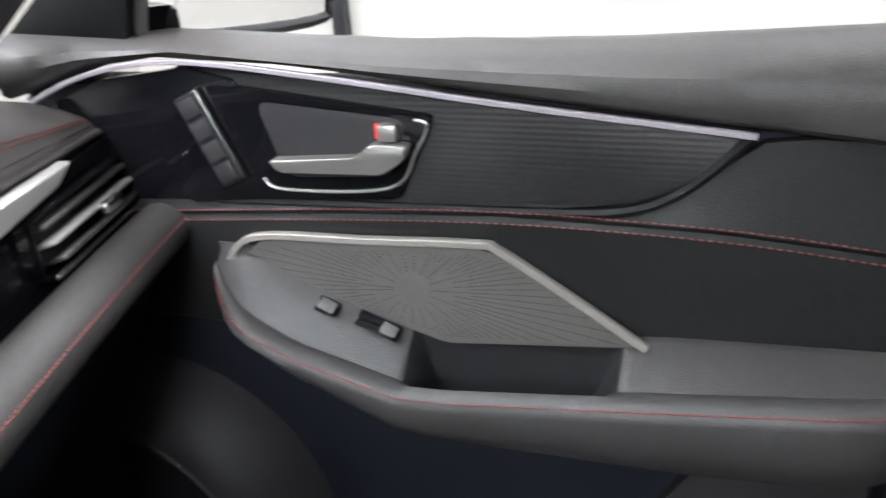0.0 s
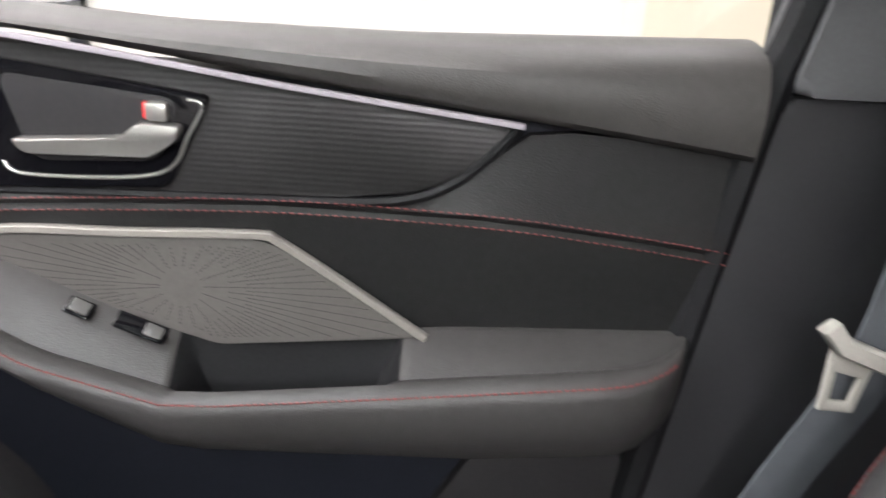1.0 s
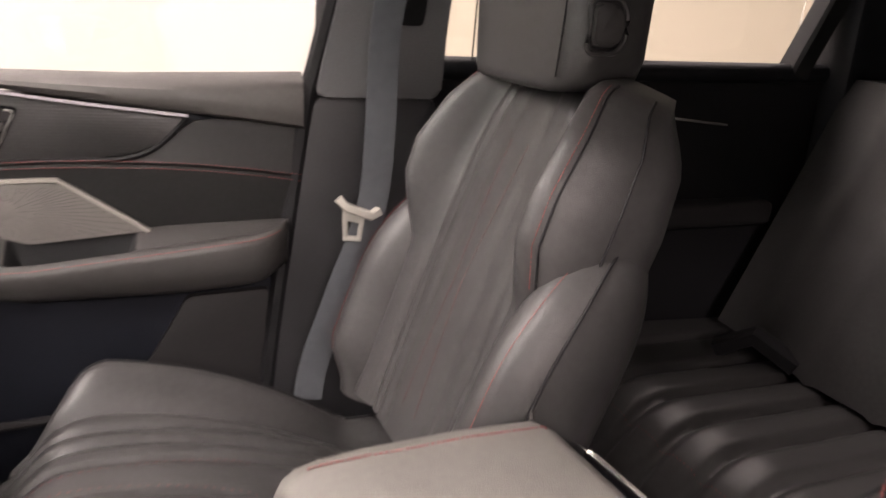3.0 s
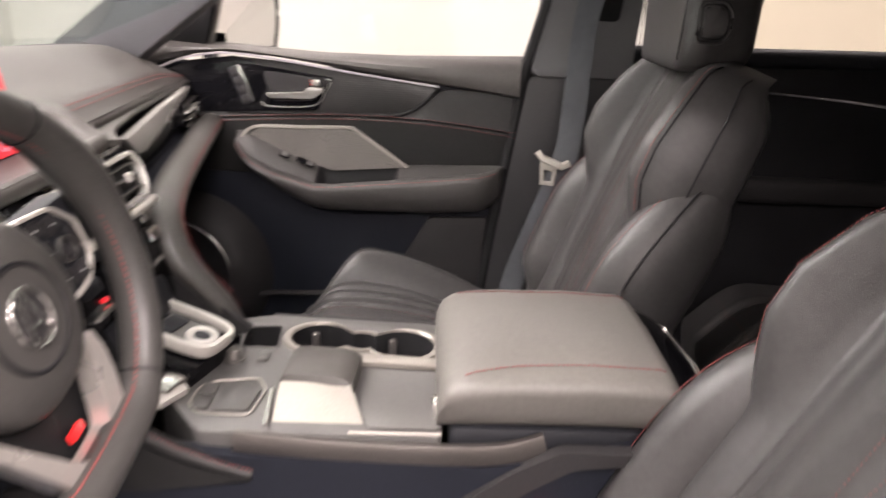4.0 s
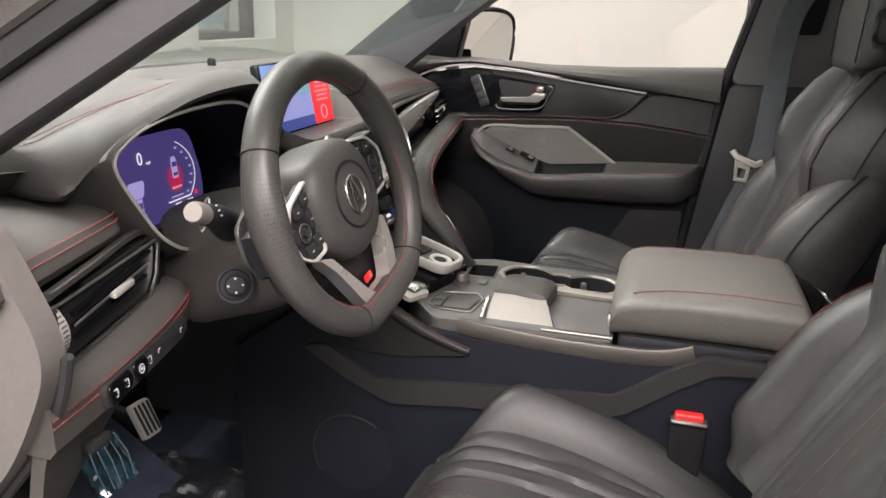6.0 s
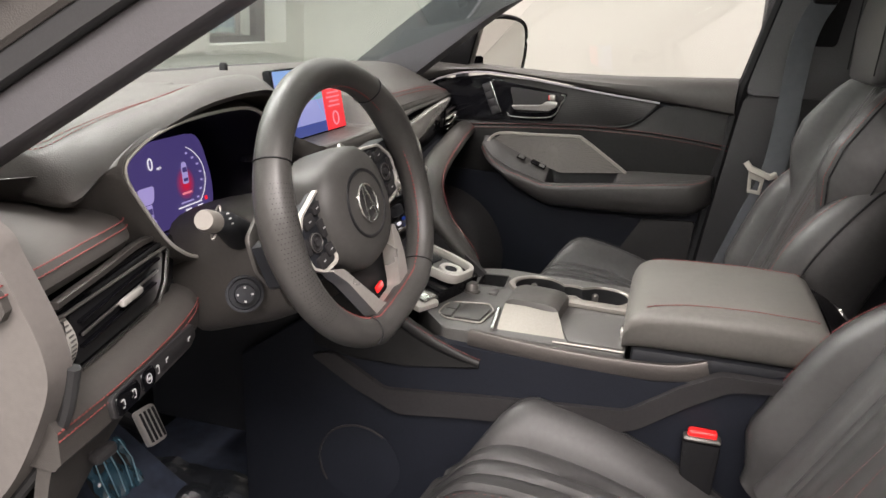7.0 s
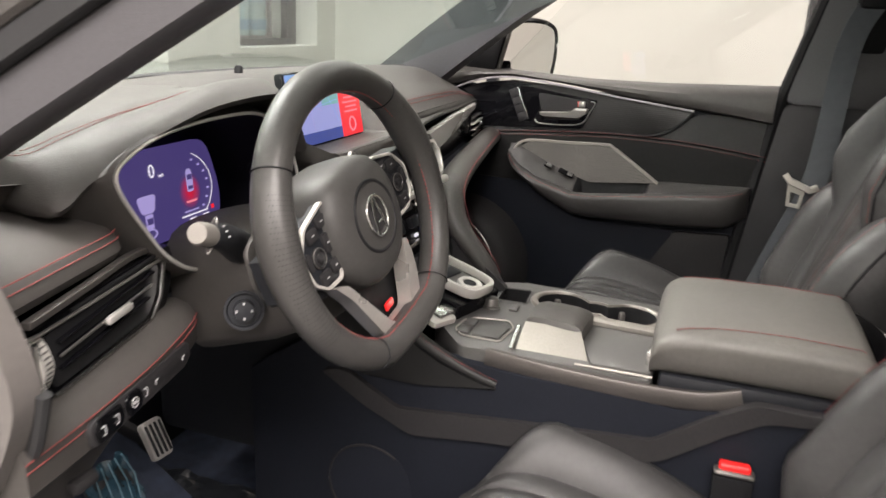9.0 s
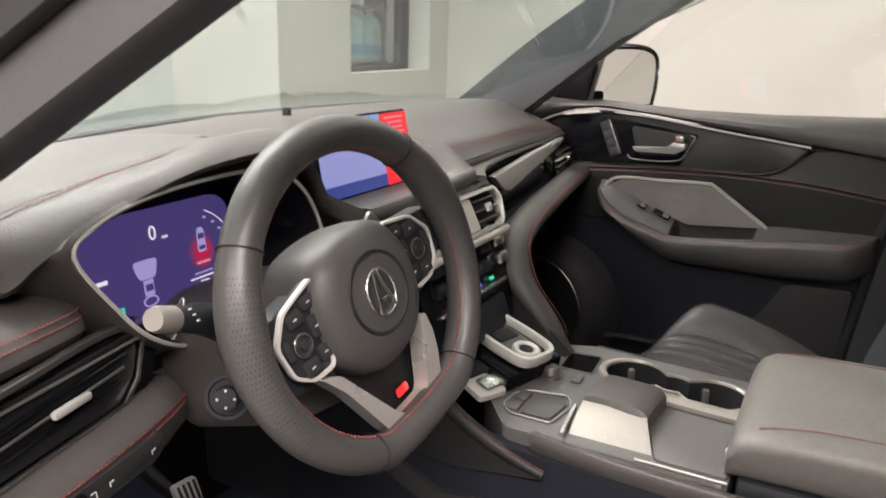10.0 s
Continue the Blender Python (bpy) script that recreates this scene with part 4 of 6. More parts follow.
part("gloss_face", slab(rounded([(0.12, 1.045), (0.82, 1.048), (0.83, 0.965), (0.50, 0.965), (0.16, 0.965)], 0.01), 0.02, Matrix.Translation((0, 0.156, 0)) @ pose(0, 0, 0, 0, 0, 7.6) @ XZ, 0.004), PIANO, dash, "gloss black dash face")


def vent(cx, cy, cz, wd, ht, turn, mirror=1, name="air_vent"):
    m = Matrix.Translation((cx, cy, cz)) @ pose(0, 0, 0, 0, 0, turn) @ XZ
    v = part(name, box((0, 0, -0.03), (wd, ht, 0.05), 0.006, m), BLACK, dash, "gloss black air vent with slats")
    for k in (-1, 0, 1):
        part("slat", box((0, k * ht * 0.27, 0.0), (wd * 0.86, 0.004, 0.022), 0.0015, m @ pose(0, 0, 0, -18, 0, 0)), (CHROME, SATIN, SATIN_DARK)[k + 1], v)
    part("vent_rim", tube([m @ V(px * wd * 0.5, py * ht * 0.5, 0.001) for px, py in rounded([(-1, -1), (1, -1), (0.93, 1), (-1, 1)], 0.25, 4) + [rounded([(-1, -1), (1, -1), (0.93, 1), (-1, 1)], 0.25, 4)[0]]], 0.0028, 6), PIANO, v)
    part("vent_tab", box((0.01, 0, 0.014), (0.028, 0.010, 0.008), 0.002, m), CHROME, v)
    part("vent_wheel", lathe([(0.0, -0.006), (0.017, -0.006), (0.018, 0), (0.017, 0.006), (0, 0.006)], 20, m @ Matrix.Translation((-mirror * wd * 0.52, 0, 0.004)) @ pose(0, 0, 0, 0, 90, 0)), CHROME, v, "ribbed chrome vent wheel")
    part("vent_bar", box((0, -ht * 0.46, 0.008), (wd * 0.95, 0.004, 0.004), 0.001, m), CHROME, v)
    return v


vent(0.735, 0.229, 1.006, 0.175, 0.050, 8, -1)
# driver's side shelf and lower panels
SHELF = [(-0.760, 0.108, 1.050), (-0.715, 0.118, 1.049), (-0.64, 0.141, 1.046), (-0.57, 0.163, 1.043), (-0.548, 0.176, 1.041)]
part("side_shelf", loft([[(x, y0 + 0.19, z + 0.034), (x, y0 + 0.10, z + 0.027), (x, y0 + 0.04, z + 0.018), (x, y0 + 0.014, z + 0.010), (x, y0 + 0.003, z + 0.002), (x, y0, z - 0.007), (x, y0 + 0.006, z - 0.016), (x, y0 + 0.02, z - 0.020), (x, y0 + 0.12, z - 0.02)] for x, y0, z in spline(SHELF, 5)]), SOFT_LIGHT, dash, "padded shelf over the vent")
for k in (0.0, 0.006):
    part("shelf_seam", stitches([(x, y + 0.002 + k * 0.6, z + 0.0035 + k) for x, y, z in spline(SHELF, 8)], step=0.0048, size=0.0009), RED, dash, "red stitched seam")
part("shelf_trim", bar(spline([(-0.705, 0.121, 1.026), (-0.62, 0.146, 1.026), (-0.55, 0.168, 1.026), (-0.50, 0.183, 1.020)], 5), 0.008, 0.006), RAIL, dash, "satin grey strip")
VM = Matrix.Translation((-0.597, 0.152, 0.986)) @ pose(0, 0, 0, 0, 0, 13.4) @ XZ
vf = part("vent_face", slab(rounded([(-0.120, 0.036), (0.135, 0.030), (0.120, -0.020), (0.095, -0.040), (-0.095, -0.034), (-0.120, -0.010)], 0.012), 0.05, VM @ Matrix.Translation((0, 0, -0.052)), 0.004), PIANO, dash, "gloss black vent housing")
part("vent_mouth", slab(rounded([(-0.085, 0.022), (0.098, 0.020), (0.088, -0.010), (0.070, -0.026), (-0.080, -0.026)], 0.006), 0.003, VM @ Matrix.Translation((0, 0, -0.003)), 0.001), BLACK, vf)
for k, yy in enumerate((0.014, 0.003, -0.008)):
    sl = part("slat", bar([VM @ V(-0.074, yy - 0.003, -0.006), VM @ V(0.080 - 0.006 * k, yy + 0.003, -0.006)], 0.018, 0.0025), PIANO, vf, "gloss black blade")
    part("slat_edge", bar([VM @ V(-0.074, yy - 0.003, 0.0035), VM @ V(0.080 - 0.006 * k, yy + 0.003, 0.0035)], 0.002, 0.0022), (PIANO, SATIN_DARK, PIANO)[k], sl, "blade front edge")
for k in range(6):
    part("vane", box((-0.05 + 0.022 * k, 0.001, -0.012), (0.0016, 0.036, 0.014), 0, VM), BLACK, vf)
part("upper_groove", bar([VM @ V(-0.05, 0.027, 0.000), VM @ V(0.09, 0.0285, 0.000)], 0.003, 0.004), BLACK, vf)
part("vent_tab", box((0.008, 0.003, 0.007), (0.040, 0.007, 0.006), 0.002, VM), POLISHED, vf)
part("vent_rim", tube([VM @ V(x, y, 0.003) for x, y in ((-0.085, -0.029), (0.072, -0.029), (0.092, -0.012), (0.103, 0.021))], 0.0022, 6), CHROME, vf, "chrome lower rim")
part("vent_rim", tube([VM @ V(x, y, 0.003) for x, y in ((-0.112, 0.028), (-0.095, 0.026), (0.11, 0.024))], 0.0016, 6), SATIN_DARK, vf)
vw = part("vent_wheel", loft([[VM @ V(-0.096 + x, y, -0.004 + 0.012 * math.cos(y / 0.026 * 1.5)) for x in (-0.006, 0.006)] + [VM @ V(-0.096 + x, y, -0.012) for x in (0.006, -0.006)] for y in np.linspace(-0.026, 0.022, 13)]), SATIN, vf, "ribbed chrome vent wheel")
for y in np.linspace(-0.024, 0.020, 12):
    part("wheel_rib", bar([VM @ V(-0.0995, y, -0.0042 + 0.012 * math.cos(y / 0.026 * 1.5)), VM @ V(-0.0925, y, -0.0042 + 0.012 * math.cos(y / 0.026 * 1.5))], 0.0016, 0.0016), SATIN_DARK, vw)
part("vent_wheel_bar", bar([VM @ V(-0.104, 0.022, 0.004), VM @ V(-0.098, -0.030, 0.004)], 0.004, 0.004), CHROME, vf)
KNEE = [(-0.740, 0.110, 0.936), (-0.66, 0.121, 0.936), (-0.57, 0.138, 0.938), (-0.50, 0.158, 0.940), (-0.462, 0.178, 0.936)]
part("knee_roll", loft([[(x, y + 0.05, z + 0.012), (x, y + 0.012, z + 0.018), (x, y - 0.004, z + 0.014), (x, y - 0.013, z + 0.005), (x, y - 0.013, z - 0.022), (x, y - 0.006, z - 0.030), (x, y + 0.05, z - 0.03)] for x, y, z in spline(KNEE, 6)]), SOFT_LIGHT, dash, "padded knee roll")
for k in (0.0, 0.007):
    part("knee_seam", stitches([(x, y - 0.0137, z + 0.004 - k) for x, y, z in spline(KNEE, 8)], step=0.0048, size=0.0009), RED, dash, "red stitched seam")
part("knee_panel", sheet(lambda u, v: (-0.738 + 0.28 * u, 0.104 + 0.065 * u + 0.045 * v + 0.10 * smooth(0.75, 1.0, v), 0.910 + 0.002 * u - (0.040 + 0.075 * (1 - u) ** 2.2) * smooth(0, 0.8, v) + 0.012 * smooth(0.8, 1, v)), 12, 14, lambda u, v: (0, 0.012, 0.004)), SOFT_LIGHT, dash, "grey knee panel")
part("release_lever", box((-0.668, 0.124, 0.876), (0.026, 0.012, 0.012), 0.004, Matrix()), SOFT, dash)
sp = Matrix.Translation((-0.600, 0.1195, 0.926)) @ pose(0, 0, 0, 0, 0, 11) @ XZ @ pose(0, 0, 0, -6, 0, 0)
strip = part("switch_strip", slab(rounded([(-0.080, -0.011), (0.076, -0.009), (0.086, 0.002), (0.082, 0.011), (-0.080, 0.011)], 0.008), 0.0045, sp, 0.002), SOFT, dash, "dark strip of small switches")
for a, b in ((-0.076, -0.037), (-0.033, -0.008)):
    part("switch_button", slab(rounded([(a, -0.0095), (b, -0.009), (b, 0.0095), (a, 0.0095)], 0.007, 4), 0.0025, sp @ Matrix.Translation((0, 0, 0.0035)), 0.0012), PIANO, strip)
GLYPH = ((-0.066, 0), (-0.047, 0), (-0.021, 1), (0.0, 0), (0.018, 2), (0.068, 2))
for gx, form in GLYPH:
    hz = 0.0066 if gx < -0.01 else 0.0050
    if form == 0:
        g = box((gx - 0.002, 0.003, hz), (0.0045, 0.0012, 0.0003), 0, sp)
        box((gx + 0.001, 0.000, hz), (0.0012, 0.0055, 0.0003), 0, sp, bm=g)
        box((gx - 0.001, -0.004, hz), (0.0035, 0.0012, 0.0003), 0, sp, bm=g)
    elif form == 1:
        g = tube([sp @ V(gx + 0.0042 * math.cos(a), 0.0042 * math.sin(a), hz) for a in np.linspace(0, 2 * math.pi, 17)], 0.0005, 4)
        box((gx, 0, hz), (0.004, 0.0024, 0.0003), 0, sp, bm=g)
    else:
        g = box((gx, 0.0015, hz), (0.0050, 0.0014, 0.0003), 0, sp)
        box((gx - 0.002, -0.0005, hz), (0.0014, 0.0030, 0.0003), 0, sp, bm=g)
    part("symbol", g, PRINT_GREY, strip)
part("end_cap", yz_slab([tuple(q) for q in spline([(0.18, 1.120), (0.130, 1.094), (0.118, 1.075), (0.104, 1.048), (0.090, 1.016), (0.088, 0.985), (0.105, 0.945), (0.130, 0.902), (0.160, 0.865), (0.23, 0.78), (0.30, 0.66)], 5)] + [(0.45, 0.66), (0.45, 1.12), (0.20, 1.125)], -0.728, 0.024, 0.012, 4), END_GREY, dash, "smooth grey end cap")
part("door_seal_filler", tube(spline([(-0.729, 0.085, 0.992), (-0.729, 0.098, 0.950), (-0.729, 0.124, 0.905), (-0.729, 0.154, 0.868), (-0.731, 0.222, 0.785), (-0.735, 0.29, 0.66), (-0.745, 0.28, 0.48), (-0.74, 0.1, 0.45), (-0.74, -0.6, 0.45)], 6), 0.0055, 8), RUBBER, shell, "black rubber seal and gap filler at the door")
part("hinge_post", box((-0.765, 0.42, 0.78), (0.06, 0.34, 0.72), 0.02), BODY, shell)
# passenger pad sweeping into the console leg
SWEEP = [(0.84, 0.208, 0.966), (0.68, 0.186, 0.968), (0.50, 0.156, 0.970), (0.32, 0.126, 0.970), (0.18, 0.100, 0.962), (0.135, 0.085, 0.935), (0.118, 0.060, 0.90), (0.113, 0.03, 0.868), (0.110, 0.002, 0.836), (0.112, -0.020, 0.795)]
part("sweep_pad", tube(spline(SWEEP, 6), [0.021] * 24 + [0.021 - 0.0003 * k for k in range(31)], 16, flat=1.3), LEATHER_GREY, dash, "padded roll sweeping down to the console")
seam_ = []
sw_ = [Vector(q) for q in spline(SWEEP, 8)]
for k, q in enumerate(sw_):
    d = (sw_[min(k + 1, len(sw_) - 1)] - sw_[max(k - 1, 0)]).normalized()
    side = d.cross(V(0, 0, 1)).normalized()
    seam_.append(q - side * 0.0245 + side.cross(d) * 0.0085)
part("sweep_seam", stitches(seam_[:-6], size=0.0011), RED, dash, "red stitched seam")
part("glovebox", sheet(lambda u, v: (0.13 + 0.69 * u, 0.105 + 0.10 * u + 0.22 * v, 0.965 - 0.004 * u - 0.40 * v), 10, 10, lambda u, v: (0, 0.05, 0)), SOFT_DARK, dash, "dark lower dash with glovebox")
part("end_fill", box((0.76, 0.42, 0.80), (0.16, 0.28, 0.50), 0.02), SOFT_DARK, dash)
part("leg_web", sheet(lambda u, v: (0.118 - 0.02 * u, 0.075 - 0.11 * u + 0.08 * v, 0.90 - 0.08 * u - 0.10 * v), 8, 4, lambda u, v: (-0.012, 0, 0)), SOFT, dash)
part("centre_fill", box((0, 0.36, 0.80), (0.27, 0.3, 0.5), 0.02), HARD, dash)
part("upper_fill", box((-0.40, 0.40, 0.99), (0.66, 0.2, 0.20), 0.02), HARD, dash)

# centre stack
stack = thing("centre_stack", (0, 0.1, 0.9), "centre stack with silver vents and small lit switches", "control panel")
KM = Matrix.Translation((-0.01, 0.113, 1.02)) @ pose(0, 0, 0, -20, 0, 0) @ XZ
part("stack_body", slab(rounded([(-0.15, 0.045), (0.145, 0.045), (0.13, -0.05), (0.10, -0.17), (-0.12, -0.17), (-0.14, -0.05)], 0.015), 0.03, KM @ Matrix.Translation((0, 0, -0.035)), 0.006), PIANO, stack, "gloss black stack")

for sx, sg in ((-0.075, -1), (0.065, 1)):
    v = part("air_vent", box((sx, 0.004, -0.010), (0.118, 0.046, 0.02), 0.005, KM), BLACK, stack, "centre air vent")
    o = [(sx + sg * x, y) for x, y in ((-0.064, 0.030), (0.052, 0.030), (0.066, 0.012), (0.060, -0.016), (0.048, -0.026), (-0.064, -0.026))]
    o = [tuple(q) for q in rounded(o, 0.006, 3)]
    part("vent_frame", bar([KM @ V(x, y, 0.006) for x, y in o + o[:1]], 0.006, 0.014, up=KM.to_3x3() @ V(0, 0, 1)), POLISHED, v, "polished silver vent frame")
    part("vent_side", slab(rounded([(sx - sg * 0.062, 0.026), (sx - sg * 0.026, 0.026), (sx - sg * 0.016, -0.022), (sx - sg * 0.062, -0.022)], 0.003), 0.010, KM @ Matrix.Translation((0, 0, -0.002)), 0.003), SILVER, v, "satin silver vent side")
    for k in (-1, 0, 1):
        sl = part("slat", box((sx + sg * 0.018, 0.003 + 0.015 * k, 0.000), (0.074, 0.0025, 0.016), 0.001, KM), HARD, v)
        part("slat_edge", box((sx + sg * 0.018, 0.003 + 0.015 * k, 0.0085), (0.072, 0.002, 0.0016), 0.0005, KM), SATIN_DARK, sl, "bright front edge")
    part("vent_tab", box((sx + sg * 0.022, 0.004, 0.010), (0.016, 0.013, 0.006), 0.002, KM), POLISHED, v)
    part("lower_lip", box((sx, -0.036, 0.008), (0.130, 0.012, 0.016), 0.005, KM), SILVER, stack, "satin silver lip under the vent")
for row, (zz, n) in enumerate(((-0.048, 5), (-0.075, 4))):
    for k in range(n):
        part("climate_key", box((-0.09 + 0.19 * k / (n - 1), zz, 0.0), (0.032, 0.017, 0.012), 0.003, KM), (CHROME if (k == n - 1 or row == 0 and k == 2) else HARD), stack)
for k, mm in enumerate((MARK_RED, MARK_WHITE, MARK_BLUE, MARK_GREEN)):
    part("indicator", box((-0.07 + 0.042 * k, -0.096, -0.002), (0.010, 0.005, 0.004), 0.001, KM), mm, stack)
part("lower_bar", box((-0.01, -0.105, 0.0), (0.20, 0.006, 0.012), 0.002, KM), CHROME, stack)
part("tray", box((-0.01, -0.145, -0.004), (0.17, 0.045, 0.012), 0.004, KM), HARD, stack)
# drive selector: long chrome frame with a turning knob
sel = thing("drive_selector", (0.0, 0.03, 0.83), "chrome framed drive mode and gear selector", "gear selector")
GM = Matrix.Translation((0.008, 0.040, 0.850)) @ pose(0, 0, 0, 12, 0, -18) @ Matrix.Scale(1.05, 4)
part("selector_tray", slab(rounded([(-0.030, -0.062), (0.030, -0.062), (0.035, -0.02), (0.030, 0.085), (-0.030, 0.085), (-0.035, -0.02)], 0.02, 5), 0.006, GM, 0.003, 3), PIANO, sel, "gloss black selector tray")
sf = [tuple(q) for q in rounded([(-0.030, -0.062), (0.030, -0.062), (0.035, -0.02), (0.030, 0.085), (-0.030, 0.085), (-0.035, -0.02)], 0.022, 6)]
part("selector_frame", bar([GM @ V(x, y, 0.010) for x, y in sf + sf[:1]], 0.0075, 0.015, up=GM.to_3x3() @ V(0, 0, 1)), SILVER, sel, "satin silver raised frame")
part("selector_face", slab(rounded([(-0.025, -0.050), (0.025, -0.050), (0.026, 0.07), (-0.026, 0.07)], 0.015, 5), 0.002, GM @ Matrix.Translation((0, 0, 0.006)), 0.0008), HARD_GREY, sel, "grey key face")
part("selector_knob", lathe([(0.0, 0.001), (0.010, 0.001), (0.012, 0.004), (0.017, 0.0045), (0.019, 0.002), (0.019, 0), (0, 0)], 28, GM @ Matrix.Translation((0, -0.036, 0.008))), SATIN, sel, "ribbed silver ring")
part("knob_centre", lathe([(0, 0), (0.0095, 0), (0.0095, 0.0025), (0, 0.003)], 20, GM @ Matrix.Translation((0, -0.036, 0.0085))), HARD, sel)
for k in range(2):
    part("mode_key", box((0.0, 0.004 + 0.026 * k, 0.0095), (0.036, 0.022, 0.004), 0.003, GM), HARD, sel)
part("lower_plate", slab(rounded([(-0.105, -0.060), (-0.062, -0.066), (-0.058, -0.026), (-0.100, -0.018)], 0.005), 0.008, GM @ Matrix.Translation((0, 0, -0.022)), 0.002), SILVER, sel, "satin silver lower key")
part("selector_base", box((0.0, 0.02, -0.02), (0.11, 0.16, 0.035), 0.006, GM), PIANO, sel)
for k in range(4):
    part("gear_key", box((-0.07, -0.045 + 0.032 * k, -0.016), (0.040, 0.024, 0.016), 0.004, GM), (CHROME, HARD, HARD, CHROME)[k], sel)

# ---- steering wheel ----
wheel = thing("steering_wheel", (-0.385, 0.03, 0.85), "black leather sports steering wheel with red inner stitching", "steering wheel")
WT = radians(16)
WX, WY, WZ = V(1, 0, 0), V(0, math.sin(WT), math.cos(WT)), V(0, -math.cos(WT), math.sin(WT))
WM = Matrix.Translation((-0.381, 0.009, 1.047)) @ pose(0, 0, 0, 0, 0, -7) @ Matrix(((1, 0, 0, 0), (0, WY.y, WZ.y, 0), (0, WY.z, WZ.z, 0), (0, 0, 0, 1)))
WC = WM.copy()   # the column keeps upright
WM = WM @ pose(0, 0, 0, 0, 0, 15)
WZ = WM.to_3x3() @ V(0, 0, 1)


def rim_at(a, r=0.1437):
    x, y = r * math.cos(a), r * math.sin(a)
    low = -0.132
    if y < low:
        y = low - (low - y) * 0.3
    return Vector((x, y, 0))


n = 96
rings = []
for k in range(n):
    a = 2 * math.pi * k / n
    c = rim_at(a)
    d = Vector((math.cos(a), math.sin(a), 0))
    g = 1 + 0.14 * sum(math.exp(-((((a - q) + math.pi) % (2 * math.pi) - math.pi) / 0.28) ** 2) for q in (0.30, math.pi - 0.30))
    rings.append([WM @ (c + d * math.cos(b) * 0.0165 * g + V(0, 0, math.sin(b) * 0.0185 * g)) for b in (2 * math.pi * j / 14 for j in range(14))])
part("rim", loft(rings + [rings[0]], True, False), RIM_HIDE, wheel, "leather wrapped rim")
inner = [WM @ (rim_at(a) - Vector((math.cos(a), math.sin(a), 0)) * 0.0155 + V(0, 0, 0.006)) for a in np.linspace(0, 2 * math.pi, 140)]
part("rim_seam", stitches(inner, step=0.0048, size=0.0014), RED, wheel, "red stitching inside the rim")
for a in (math.pi - 0.73, 0.73, -1.02, math.pi + 1.02):
    c, d = rim_at(a), Vector((math.cos(a), math.sin(a), 0))
    part("rim_joint", tube([WM @ (c + d * math.cos(b) * 0.0172 + V(0, 0, math.sin(b) * 0.0192)) for b in np.linspace(0, 2 * math.pi, 20)], 0.0009, 5), BLACK, wheel)
hub = [(-0.036, 0.060), (0.036, 0.060), (0.064, 0.034), (0.071, -0.006), (0.060, -0.044), (0.026, -0.071), (-0.026, -0.071), (-0.060, -0.044), (-0.071, -0.006), (-0.064, 0.034)]
ro = spline(hub, 5, True)
part("airbag_cover", loft([[WM @ V(x * k, y * k - 0.002, h) for x, y in ro] for k, h in ((0.94, -0.065), (0.98, -0.035), (0.975, -0.016), (0.945, -0.004), (0.86, 0.004), (0.70, 0.0095), (0.5, 0.0122))]), HUB_SKIN, wheel, "rounded airbag cover")
em = WM @ Matrix.Translation((0.0, -0.002, 0.0122)) @ Matrix.Scale(0.84, 4)
part("emblem_dish", lathe([(0, 0), (0.044, -0.003), (0.045, -0.0005), (0.043, 0.001), (0.041, -0.0005), (0, 0.0005)], 36, em), SOFT, wheel)
part("dish_ring", tube([em @ V(0.0445 * math.cos(a), 0.0445 * math.sin(a), -0.0008) for a in np.linspace(0, 2 * math.pi, 49)], 0.0018, 6), BLACK, wheel)
eb = tube([em @ V(0.0215 * math.cos(a), 0.0255 * math.sin(a), 0.002) for a in np.linspace(0, 2 * math.pi, 37)], 0.0016, 8)
bar([em @ V(-0.012, -0.022, 0.002), em @ V(-0.002, 0.024, 0.002)], 0.0036, 0.003, up=WZ, bm=eb)
bar([em @ V(0.012, -0.022, 0.002), em @ V(0.002, 0.024, 0.002)], 0.0036, 0.003, up=WZ, bm=eb)
bar([em @ V(-0.004, -0.008, 0.002), em @ V(0.004, -0.008, 0.002)], 0.003, 0.003, up=WZ, bm=eb)
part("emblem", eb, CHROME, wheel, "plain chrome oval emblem")
